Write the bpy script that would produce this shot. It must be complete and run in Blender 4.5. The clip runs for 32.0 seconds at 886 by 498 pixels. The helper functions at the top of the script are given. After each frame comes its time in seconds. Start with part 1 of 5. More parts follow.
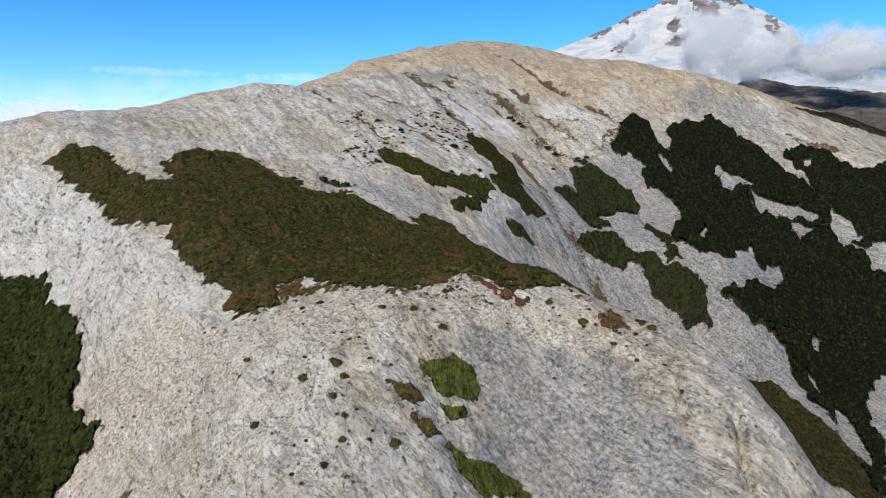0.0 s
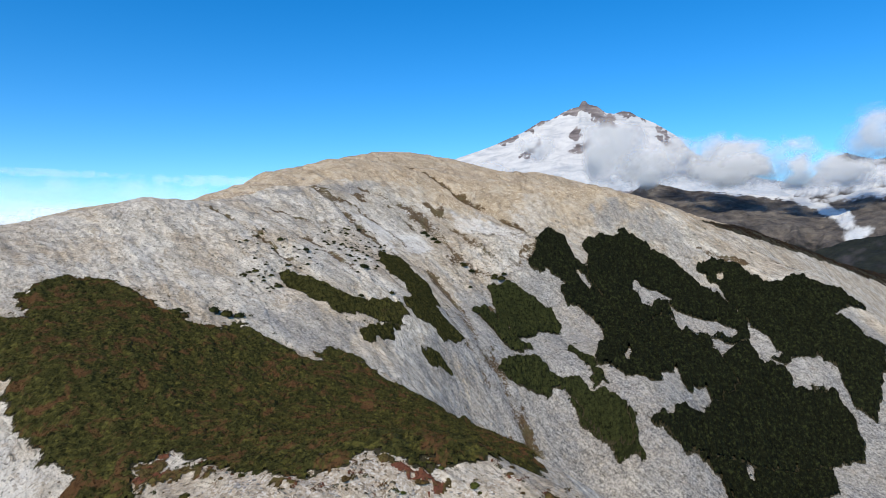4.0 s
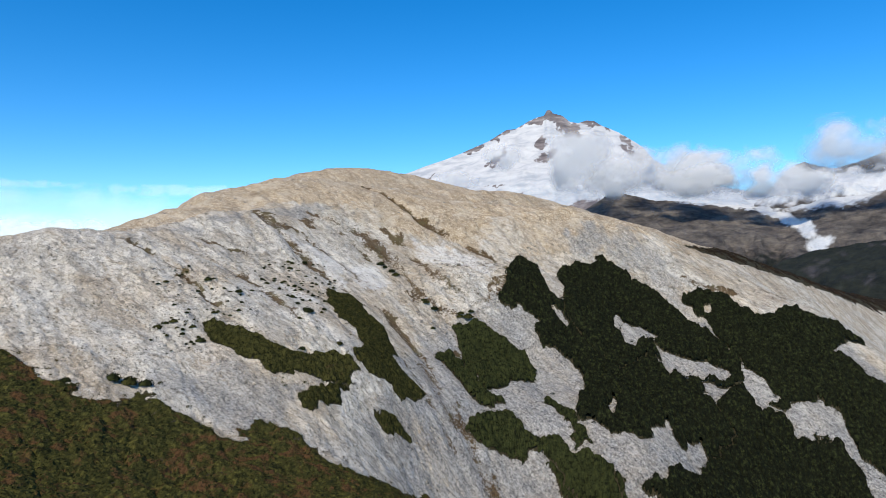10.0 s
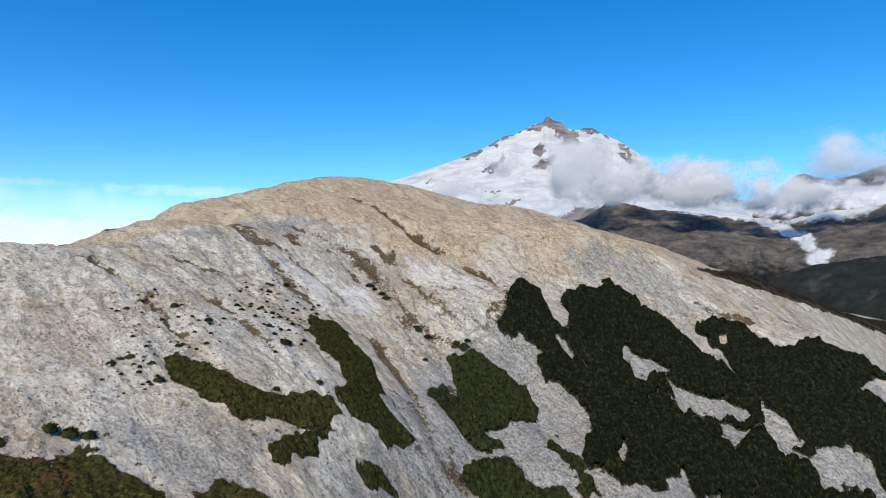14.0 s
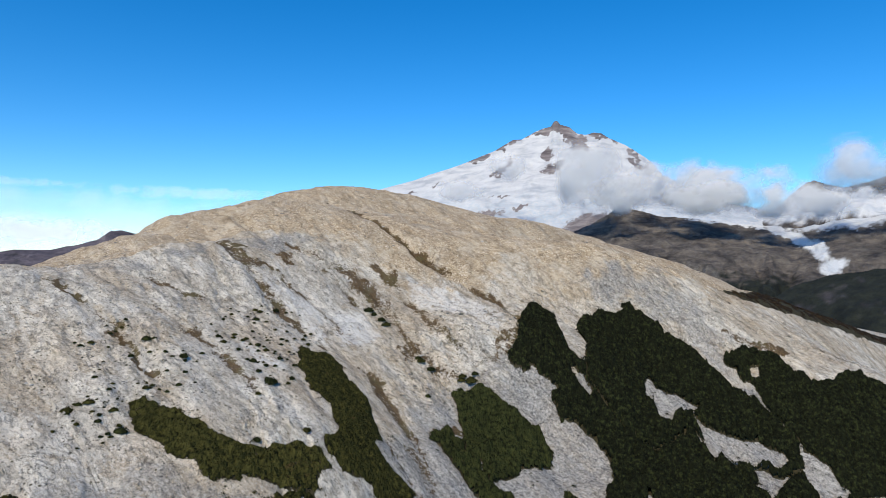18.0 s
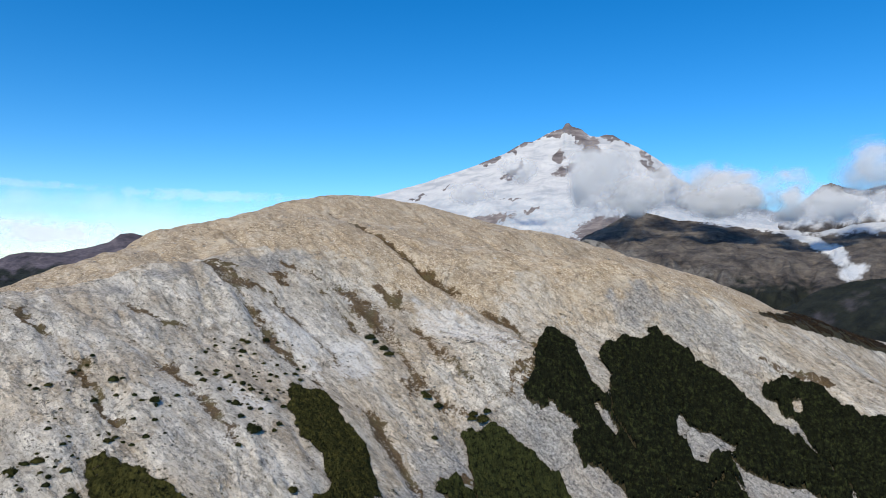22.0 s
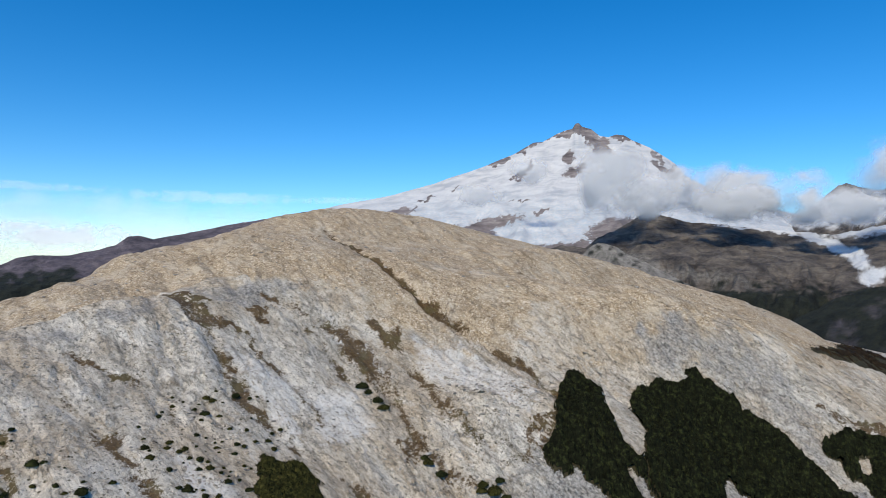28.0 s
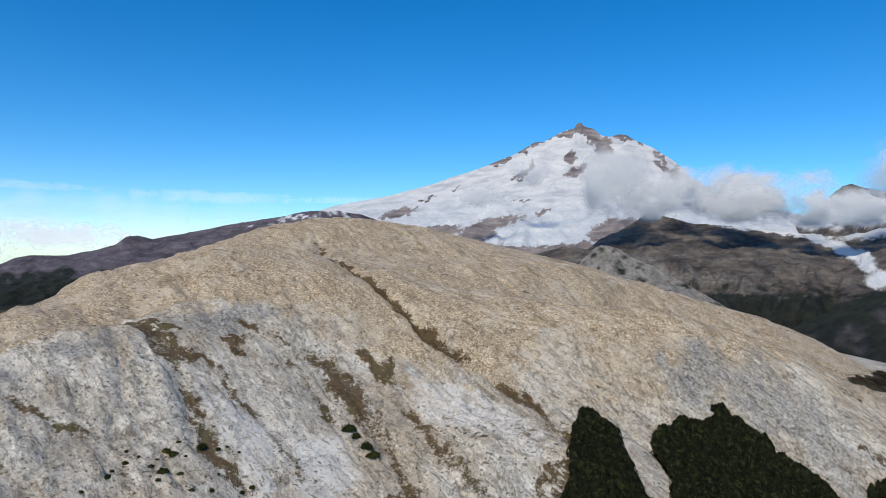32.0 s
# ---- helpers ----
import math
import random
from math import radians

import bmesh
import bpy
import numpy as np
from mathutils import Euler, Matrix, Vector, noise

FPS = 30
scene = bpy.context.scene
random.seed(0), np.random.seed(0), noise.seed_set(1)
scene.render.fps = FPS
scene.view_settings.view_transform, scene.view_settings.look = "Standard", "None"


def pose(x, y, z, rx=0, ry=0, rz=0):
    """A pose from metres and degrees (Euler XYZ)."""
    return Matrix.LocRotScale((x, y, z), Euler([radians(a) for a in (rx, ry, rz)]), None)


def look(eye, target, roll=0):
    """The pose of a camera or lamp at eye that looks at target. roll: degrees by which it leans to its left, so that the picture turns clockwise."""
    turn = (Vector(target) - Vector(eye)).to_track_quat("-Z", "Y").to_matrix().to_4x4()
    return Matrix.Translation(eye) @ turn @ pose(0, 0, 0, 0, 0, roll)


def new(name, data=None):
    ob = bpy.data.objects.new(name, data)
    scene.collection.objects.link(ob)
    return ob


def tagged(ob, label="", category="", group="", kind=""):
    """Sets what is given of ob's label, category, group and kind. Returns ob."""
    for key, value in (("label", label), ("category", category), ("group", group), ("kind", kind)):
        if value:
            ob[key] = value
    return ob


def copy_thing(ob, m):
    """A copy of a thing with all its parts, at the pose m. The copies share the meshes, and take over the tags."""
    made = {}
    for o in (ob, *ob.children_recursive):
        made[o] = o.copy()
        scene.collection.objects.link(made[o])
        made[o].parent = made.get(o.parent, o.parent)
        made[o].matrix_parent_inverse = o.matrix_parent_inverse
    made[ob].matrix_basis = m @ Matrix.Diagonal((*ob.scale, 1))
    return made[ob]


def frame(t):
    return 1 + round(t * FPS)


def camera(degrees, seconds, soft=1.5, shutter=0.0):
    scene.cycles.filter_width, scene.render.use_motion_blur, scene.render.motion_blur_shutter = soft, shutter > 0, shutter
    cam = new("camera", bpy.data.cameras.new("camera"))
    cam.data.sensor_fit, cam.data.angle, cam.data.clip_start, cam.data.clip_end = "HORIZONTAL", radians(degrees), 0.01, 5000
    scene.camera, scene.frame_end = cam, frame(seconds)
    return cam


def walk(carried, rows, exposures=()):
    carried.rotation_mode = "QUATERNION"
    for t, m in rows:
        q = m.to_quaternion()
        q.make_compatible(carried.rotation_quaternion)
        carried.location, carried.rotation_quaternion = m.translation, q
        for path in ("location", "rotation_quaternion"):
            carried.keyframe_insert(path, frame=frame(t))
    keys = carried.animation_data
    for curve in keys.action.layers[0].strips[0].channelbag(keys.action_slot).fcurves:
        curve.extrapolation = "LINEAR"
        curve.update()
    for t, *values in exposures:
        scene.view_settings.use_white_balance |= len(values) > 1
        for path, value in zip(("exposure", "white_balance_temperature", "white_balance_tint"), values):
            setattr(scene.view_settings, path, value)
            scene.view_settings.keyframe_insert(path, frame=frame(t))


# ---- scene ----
cam = camera(68.0, 32.0, 0.8)
PATH = [
    (0, (0.0, 0.0, 0.0), (0.052, 1.973, -0.326), -0.2),
    (1, (0.27, 5.324, 2.018), (0.383, 7.305, 1.769), -0.3),
    (2, (1.083, 11.221, 4.064), (1.271, 13.205, 3.893), -0.3),
    (3, (2.179, 17.038, 6.231), (2.437, 19.019, 6.137), -0.4),
    (3.5, (2.845, 20.074, 7.232), (3.132, 22.052, 7.177), -0.4),
    (5.5, (6.036, 32.73, 11.203), (6.376, 34.701, 11.2), -1.2),
    (6, (6.985, 35.852, 12.047), (7.334, 37.821, 12.043), -1.4),
    (7, (8.518, 41.808, 13.949), (8.885, 43.774, 13.94), -1.4),
    (8, (10.054, 47.844, 15.726), (10.438, 49.807, 15.716), -1.3),
    (9, (11.334, 53.965, 17.435), (11.734, 55.925, 17.426), -1.1),
    (10, (12.901, 60.228, 19.241), (13.308, 62.186, 19.236), -0.9),
    (11, (14.386, 66.101, 21.125), (14.8, 68.058, 21.122), -0.7),
    (12, (15.709, 72.211, 23.052), (16.127, 74.167, 23.053), -0.4),
    (13, (17.137, 77.762, 24.886), (17.554, 79.718, 24.891), -0.2),
    (14, (18.308, 83.832, 26.71), (18.726, 85.788, 26.717), 0.1),
    (14.5, (19.082, 86.566, 27.394), (19.498, 88.523, 27.405), 0.1),
    (16.5, (21.46, 98.109, 31.537), (21.869, 100.067, 31.55), 0.4),
    (17, (21.98, 101.347, 32.328), (22.387, 103.305, 32.342), 0.5),
    (18, (23.446, 107.191, 34.049), (23.845, 109.151, 34.066), 0.6),
    (19, (24.626, 112.999, 35.965), (25.018, 114.961, 35.983), 0.7),
    (20, (25.806, 118.858, 37.62), (26.191, 120.82, 37.641), 0.7),
    (21, (27.418, 124.648, 39.247), (27.792, 126.613, 39.269), 0.6),
    (22, (28.764, 130.62, 41.003), (29.131, 132.586, 41.025), 0.7),
    (23, (29.948, 136.023, 42.774), (30.308, 137.99, 42.795), 0.6),
    (24, (31.26, 141.853, 44.547), (31.613, 143.822, 44.568), 0.6),
    (25, (32.615, 147.298, 46.358), (32.963, 149.268, 46.379), 0.6),
    (25.5, (33.295, 150.157, 47.224), (33.641, 152.127, 47.245), 0.6),
    (27.5, (35.653, 161.539, 50.99), (35.995, 163.509, 51.009), 0.6),
    (28, (36.382, 164.309, 51.562), (36.722, 166.279, 51.584), 0.6),
    (29, (37.676, 170.053, 53.244), (38.014, 172.024, 53.266), 0.7),
    (30, (38.925, 175.65, 54.954), (39.261, 177.622, 54.977), 0.7),
    (31, (39.978, 181.442, 56.908), (40.314, 183.414, 56.927), 0.7),
    (32, (41.021, 186.915, 58.807), (41.358, 188.886, 58.826), 0.7),
]
walk(cam, [(t, look(eye, target, roll)) for t, eye, target, roll in PATH],
     exposures=((0, 0.02), (3, 0.04), (6, 0.12), (13, 0.06), (19, -0.02), (25, -0.10), (32, -0.17)))

# ---- world, sun, exposure ----
SUN_ELEVATION, SUN_AZIMUTH = 46.0, 212.0      # degrees; azimuth clockwise from +y, where the light comes from
world = bpy.data.worlds.new("sky")
scene.world = world
world.use_nodes = True
wn = world.node_tree.nodes
sky = wn.new("ShaderNodeTexSky")
sky.sky_type, sky.sun_disc = "NISHITA", False
sky.sun_elevation, sky.sun_rotation = radians(SUN_ELEVATION), radians(SUN_AZIMUTH)
sky.altitude, sky.air_density, sky.dust_density, sky.ozone_density = 1600, 1.0, 0.0, 2.0
wn["Background"].inputs["Strength"].default_value = 0.152
clear_air = wn.new("ShaderNodeMix")      # thin, dry mountain air: a deeper blue
clear_air.data_type, clear_air.blend_type = "RGBA", "MULTIPLY"
clear_air.inputs[0].default_value, clear_air.inputs[7].default_value = 1.0, (0.75, 0.94, 1.11, 1)
deep = wn.new("ShaderNodeHueSaturation")
deep.inputs["Saturation"].default_value = 1.26
world.node_tree.links.new(sky.outputs[0], clear_air.inputs[6])
world.node_tree.links.new(clear_air.outputs[2], deep.inputs["Color"])
world.node_tree.links.new(deep.outputs[0], wn["Background"].inputs["Color"])

sun = new("sun", bpy.data.lights.new("sun", "SUN"))
sun.data.energy, sun.data.angle, sun.data.color = 4.25, radians(0.53), (1.0, 0.885, 0.69)
a, e = radians(SUN_AZIMUTH), radians(SUN_ELEVATION)
toward = Vector((math.sin(a) * math.cos(e), math.cos(a) * math.cos(e), math.sin(e)))
sun.matrix_world = look(toward * 500, (0, 0, 0))


# ---- materials ----
GRAIN_NORMAL = Vector((0.80, 0.50, 0.42)).normalized()      # the rock splits along planes across this
GRAIN = GRAIN_NORMAL.to_track_quat("X", "Z").to_euler()

class Tree:
    """A node material under construction."""

    def __init__(self, name, rough=0.9):
        self.mat = bpy.data.materials.new(name)
        self.mat.use_nodes = True
        self.t = self.mat.node_tree
        self.bsdf = self.t.nodes["Principled BSDF"]
        self.bsdf.inputs["Roughness"].default_value = rough
        self.bsdf.inputs["Specular IOR Level"].default_value = 0.25

    def node(self, kind, **values):
        n = self.t.nodes.new(kind)
        for key, value in values.items():
            n.inputs[key.replace("_", " ")].default_value = value
        return n

    def link(self, a, b):
        self.t.links.new(a, b)

    def coords(self, scale=(1, 1, 1), turn=0.0):
        c = self.t.nodes.new("ShaderNodeTexCoord")
        m = self.node("ShaderNodeMapping", Scale=scale, Rotation=GRAIN if turn == "grain" else (0, 0, radians(turn)))
        m.vector_type = "TEXTURE"
        self.link(c.outputs["Object"], m.inputs["Vector"])
        return m.outputs[0]

    def noise(self, size, detail=4.0, rough=0.55, scale=(1, 1, 1), turn=0.0, distortion=0.0):
        n = self.node("ShaderNodeTexNoise", Scale=1.0 / size, Detail=detail, Roughness=rough, Distortion=distortion)
        self.link(self.coords(scale, turn), n.inputs["Vector"])
        return n.outputs["Fac"]

    def cells(self, size, feature="F1", scale=(1, 1, 1), turn=0.0, bend=0.0):
        n = self.node("ShaderNodeTexVoronoi", Scale=1.0 / size)
        n.feature = feature
        w = self.node("ShaderNodeTexNoise", Scale=0.8 / size, Detail=5.0, Roughness=0.65)
        shift = self.t.nodes.new("ShaderNodeVectorMath")
        shift.operation = "MULTIPLY_ADD"
        shift.inputs[1].default_value = (bend * size,) * 3
        where = self.coords(scale, turn)
        self.link(where, w.inputs["Vector"])
        self.link(w.outputs["Color"], shift.inputs[0])
        self.link(where, shift.inputs[2])
        self.link(shift.outputs[0], n.inputs["Vector"])
        return n

    def ramp(self, fac, *stops):
        n = self.t.nodes.new("ShaderNodeValToRGB")
        while len(n.color_ramp.elements) < len(stops):
            n.color_ramp.elements.new(0.5)
        for el, (pos, col) in zip(n.color_ramp.elements, stops):
            el.position = pos
            el.color = (*col, 1) if isinstance(col, tuple) else (col, col, col, 1)
        self.link(fac, n.inputs["Fac"])
        return n.outputs["Color"]

    def mix(self, fac, one, two, how="MIX"):
        n = self.t.nodes.new("ShaderNodeMix")
        n.data_type, n.blend_type = "RGBA", how
        for socket, value in ((n.inputs[0], fac), (n.inputs[6], one), (n.inputs[7], two)):
            if isinstance(value, (int, float)):
                socket.default_value = value
            elif isinstance(value, tuple):
                socket.default_value = (*value, 1)
            else:
                self.link(value, socket)
        return n.outputs[2]

    def math(self, how, one, two=0.0):
        n = self.t.nodes.new("ShaderNodeMath")
        n.operation = how
        for socket, value in zip(n.inputs, (one, two)):
            if isinstance(value, (int, float)):
                socket.default_value = value
            else:
                self.link(value, socket)
        return n.outputs[0]

    def attribute(self, name):
        n = self.t.nodes.new("ShaderNodeAttribute")
        n.attribute_name = name
        s = self.t.nodes.new("ShaderNodeSeparateColor")
        self.link(n.outputs["Color"], s.inputs[0])
        return s.outputs[0], s.outputs[1], s.outputs[2], n.outputs["Alpha"]

    def colour(self, value):
        if isinstance(value, tuple):
            self.bsdf.inputs["Base Color"].default_value = (*value, 1)
        else:
            self.link(value, self.bsdf.inputs["Base Color"])
        return self

    def relief(self, *layers):
        """Bump from (height, strength, metres) layers."""
        normal = None
        for height, strength, depth in layers:
            b = self.node("ShaderNodeBump", Strength=strength, Distance=depth)
            self.link(height, b.inputs["Height"])
            if normal:
                self.link(normal, b.inputs["Normal"])
            normal = b.outputs[0]
        self.link(normal, self.bsdf.inputs["Normal"])
        return self.mat


STRIKE = 30.0      # the rock's grain runs this many degrees east of the slope's -y


def bedrock(m, steep=0.0):
    """Colour of the bare pale rock, split along its grain, with the heights of its relief."""
    line = lambda n, half: m.ramp(m.math("ABSOLUTE", m.math("SUBTRACT", n, 0.5)), (0.0, 1.0), (half, 0.0))
    broad = m.noise(7.0, 6, 0.62, (1.0, 2.2, 2.2), "grain", 0.7)
    streak = m.noise(1.0, 7, 0.74, (1.0, 3.2, 3.2), "grain", 0.6)
    rough = m.noise(0.85, 7, 0.76)
    coarse = m.noise(3.4, 6, 0.7)
    fine = m.noise(0.22, 5, 0.75)
    zone = m.noise(24.0, 5, 0.62, (1.0, 2.0, 2.0), "grain")
    flakes = m.cells(1.25, "F1", (1.0, 2.0, 2.0), "grain", 0.9)
    chips = m.cells(0.5, "F1", (1.0, 1.6, 1.6), "grain", 0.8)
    net = m.cells(2.3, "DISTANCE_TO_EDGE", (1.0, 2.6, 2.6), "grain", 1.3)
    mesh = m.cells(0.95, "DISTANCE_TO_EDGE", (1.0, 2.2, 2.2), "grain", 1.2)
    flake, chip = m.t.nodes.new("ShaderNodeSeparateColor"), m.t.nodes.new("ShaderNodeSeparateColor")
    m.link(flakes.outputs["Color"], flake.inputs[0])
    m.link(chips.outputs["Color"], chip.inputs[0])
    joint = m.math("MULTIPLY", m.ramp(net.outputs["Distance"], (0.0, 1.0), (0.05, 0.0)), m.ramp(coarse, (0.50, 0.0), (0.60, 1.0)))
    seam = m.math("MULTIPLY", m.ramp(mesh.outputs["Distance"], (0.0, 1.0), (0.07, 0.0)), m.ramp(m.noise(5.0, 5, 0.7), (0.54, 0.0), (0.64, 0.8)))
    crack = m.math("MULTIPLY", line(m.noise(6.0, 6, 0.66, (1.0, 3.4, 3.4), "grain", 1.2), 0.012), m.ramp(coarse, (0.38, 0.2), (0.5, 1.0)))
    band = m.noise(11.0, 6, 0.66, (1.0, 4.0, 4.0), "grain", 0.8)
    tone = m.ramp(broad, (0.33, (0.43, 0.392, 0.330)), (0.47, (0.56, 0.516, 0.440)), (0.62, (0.67, 0.625, 0.545)))
    tone = m.mix(m.ramp(zone, (0.45, 0.0), (0.60, 0.75)), tone, (0.56, 0.470, 0.355))
    tone = m.mix(m.ramp(band, (0.36, 0.6), (0.46, 0.0)), tone, (0.37, 0.302, 0.22))
    tone = m.mix(m.ramp(band, (0.56, 0.0), (0.66, 0.6)), tone, (0.66, 0.632, 0.575))
    tone = m.mix(1.0, tone, m.ramp(flake.outputs[0], (0.0, 0.74), (0.35, 0.95), (1.0, 1.12)), "MULTIPLY")
    tone = m.mix(1.0, tone, m.ramp(chip.outputs[1], (0.0, 0.80), (0.3, 0.98), (1.0, 1.08)), "MULTIPLY")
    soil = m.ramp(rough, (0.34, (0.12, 0.085, 0.05)), (0.47, (0.33, 0.265, 0.185)), (0.62, (0.55, 0.475, 0.37)))
    tone = m.mix(m.ramp(m.math("ADD", m.math("MULTIPLY", m.noise(4.5, 8, 0.75, (1.0, 2.4, 2.4), "grain", 0.8), 0.7), m.math("MULTIPLY", zone, 0.3)), (0.515, 0.0), (0.575, 0.8)), tone, soil)
    # fine dark specks: cracks and small shadows between stones, as colour
    tone = m.mix(m.ramp(fine, (0.38, 0.75), (0.46, 0.0)), tone, (0.20, 0.192, 0.175))
    tone = m.mix(m.ramp(rough, (0.38, 0.85), (0.44, 0.0)), tone, (0.16, 0.15, 0.132))
    tone = m.mix(m.ramp(rough, (0.57, 0.0), (0.68, 0.55)), tone, (0.70, 0.685, 0.65))
    veins = m.math("MAXIMUM", steep, m.ramp(zone, (0.36, 0.75), (0.48, 0.08)))
    tone = m.mix(m.math("MULTIPLY", m.ramp(streak, (0.36, 0.85), (0.49, 0.0)), veins), tone, (0.145, 0.143, 0.14))
    # dark dots: small turf tufts and shadows of stones, put into the colour
    seeds = m.cells(1.5, "F1", bend=0.5)
    lot = m.t.nodes.new("ShaderNodeSeparateColor")
    m.link(seeds.outputs["Color"], lot.inputs[0])
    tuft_speck = m.math("MULTIPLY", m.ramp(seeds.outputs["Distance"], (0.16, 1.0), (0.24, 0.0)), m.ramp(m.math("ADD", lot.outputs[0], m.math("MULTIPLY", m.math("SUBTRACT", coarse, 0.5), 1.6)), (0.60, 0.0), (0.64, 0.9)))
    tone = m.mix(tuft_speck, tone, m.ramp(lot.outputs[1], (0.0, (0.045, 0.042, 0.018)), (0.6, (0.10, 0.085, 0.05)), (1.0, (0.19, 0.175, 0.15))))
    dash = m.noise(0.55, 5, 0.7, (1.0, 2.3, 2.3), "grain", 0.5)
    tone = m.mix(m.math("MULTIPLY", m.ramp(dash, (0.37, 0.9), (0.42, 0.0)), m.ramp(coarse, (0.40, 0.25), (0.56, 1.0))), tone, (0.11, 0.10, 0.088))
    lines = m.math("MAXIMUM", m.math("MAXIMUM", joint, m.math("MULTIPLY", seam, 0.8)), crack)
    tone = m.mix(m.math("MULTIPLY", lines, 0.5), tone, (0.075, 0.068, 0.058))
    pits = m.math("MULTIPLY", lines, -1.0)
    heights = ((coarse, 0.45, 0.6), (streak, 0.3, 0.25), (flakes.outputs["Distance"], 0.35, 0.3), (rough, 0.85, 0.4), (dash, 0.5, 0.2), (pits, 0.9, 0.25), (fine, 0.7, 0.09))
    return tone, heights, rough, coarse, crack, streak


def ground_material():
    m = Tree("weathered_pale_rock_and_turf", 0.95)
    tan, turf, dark, litter = m.attribute("cover")
    pale, dust, joints, _ = m.attribute("wear")
    g = m.t.nodes.new("ShaderNodeNewGeometry")
    up = m.t.nodes.new("ShaderNodeSeparateXYZ")
    m.link(g.outputs["Normal"], up.inputs[0])
    rock, heights, rough, coarse, crack, streak = bedrock(m, m.ramp(up.outputs[2], (0.50, 0.9), (0.72, 0.0)))
    rock = m.mix(m.math("MULTIPLY", pale, m.ramp(rough, (0.38, 0.1), (0.55, 1.0))), rock, (0.66, 0.648, 0.62))
    rock = m.mix(m.math("MULTIPLY", m.ramp(joints, (0.35, 0.0), (0.9, 0.55)), m.ramp(coarse, (0.36, 0.2), (0.56, 1.0))), rock, (0.13, 0.105, 0.075))
    gravel = m.cells(0.42, "F1", bend=0.6)
    pebble = m.t.nodes.new("ShaderNodeSeparateColor")
    m.link(gravel.outputs["Color"], pebble.inputs[0])
    loam = m.ramp(pebble.outputs[0], (0.0, (0.20, 0.15, 0.10)), (0.25, (0.43, 0.355, 0.265)), (0.7, (0.54, 0.47, 0.38)), (1.0, (0.70, 0.66, 0.60)))
    loam = m.mix(m.ramp(rough, (0.36, 0.8), (0.47, 0.0)), loam, (0.17, 0.125, 0.08))
    rock = m.mix(m.ramp(m.math("ADD", dust, m.math("MULTIPLY", m.math("SUBTRACT", m.noise(4.0, 7, 0.75), 0.5), 1.5)), (0.44, 0.0), (0.72, 0.88)), rock, loam)
    grit = m.ramp(pebble.outputs[0], (0.0, (0.17, 0.115, 0.062)), (0.3, (0.40, 0.306, 0.196)), (0.75, (0.52, 0.418, 0.290)), (1.0, (0.72, 0.64, 0.52)))
    grit = m.mix(m.ramp(rough, (0.35, 0.85), (0.45, 0.0)), grit, (0.14, 0.096, 0.055))
    grit = m.mix(m.ramp(coarse, (0.36, 0.55), (0.50, 0.0)), grit, (0.33, 0.255, 0.165))
    grit = m.mix(m.ramp(m.noise(13.0, 6, 0.7), (0.50, 0.0), (0.62, 0.6)), grit, (0.55, 0.478, 0.375))
    grit = m.mix(m.ramp(m.noise(8.0, 7, 0.74, (1.0, 3.0, 1.0), 8), (0.54, 0.0), (0.66, 0.8)), grit, (0.20, 0.145, 0.085))
    grit = m.mix(m.ramp(m.noise(1.3, 6, 0.72, (3.0, 1.0, 1.0), -25), (0.35, 0.85), (0.43, 0.0)), grit, (0.14, 0.10, 0.062))
    ledges = m.math("MULTIPLY", m.ramp(joints, (0.45, 0.0), (0.95, 0.8)), m.ramp(m.noise(11.0, 5, 0.7), (0.46, 0.0), (0.58, 1.0)))
    grit = m.mix(m.math("MAXIMUM", m.math("MULTIPLY", crack, 0.6), ledges), grit, (0.13, 0.092, 0.06))
    ragged = m.math("ADD", m.math("MULTIPLY", m.math("SUBTRACT", m.noise(26, 4, 0.6, (1.0, 2.0, 2.0), "grain"), 0.5), 1.3),
                    m.math("MULTIPLY", m.math("SUBTRACT", m.noise(5, 8, 0.8, (1.0, 2.2, 2.2), "grain"), 0.5), 1.6))
    base = m.mix(m.ramp(m.math("ADD", tan, ragged), (0.24, 0.0), (0.62, 0.94)), rock, grit)
    slate = m.ramp(m.math("ADD", m.math("MULTIPLY", streak, 0.4), m.math("MULTIPLY", rough, 0.6)), (0.38, (0.04, 0.04, 0.04)), (0.46, (0.15, 0.148, 0.146)), (0.53, (0.30, 0.295, 0.285)), (0.61, (0.47, 0.458, 0.436)))
    base = m.mix(m.math("MULTIPLY", dark, m.ramp(coarse, (0.40, 1.0), (0.60, 0.65))), base, slate)
    grass = m.ramp(m.noise(0.5, 7, 0.8), (0.34, (0.010, 0.005, 0.002)), (0.48, (0.058, 0.031, 0.008)), (0.60, (0.120, 0.072, 0.020)), (0.74, (0.28, 0.20, 0.10)))
    grass = m.mix(m.ramp(m.noise(7.0, 4), (0.50, 0.0), (0.62, 0.7)), grass, (0.078, 0.064, 0.018))
    edge = m.math("ADD", turf, m.math("MULTIPLY", m.math("SUBTRACT", m.noise(1.4, 9, 0.88), 0.5), 3.4))
    base = m.mix(m.ramp(edge, (0.48, 0.0), (0.60, 0.92)), base, grass)
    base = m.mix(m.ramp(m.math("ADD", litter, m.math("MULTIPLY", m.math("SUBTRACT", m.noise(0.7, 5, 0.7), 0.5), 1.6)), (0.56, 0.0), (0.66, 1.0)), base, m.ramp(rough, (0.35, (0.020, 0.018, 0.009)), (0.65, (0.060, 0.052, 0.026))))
    m.colour(base)
    return m.relief(*heights)


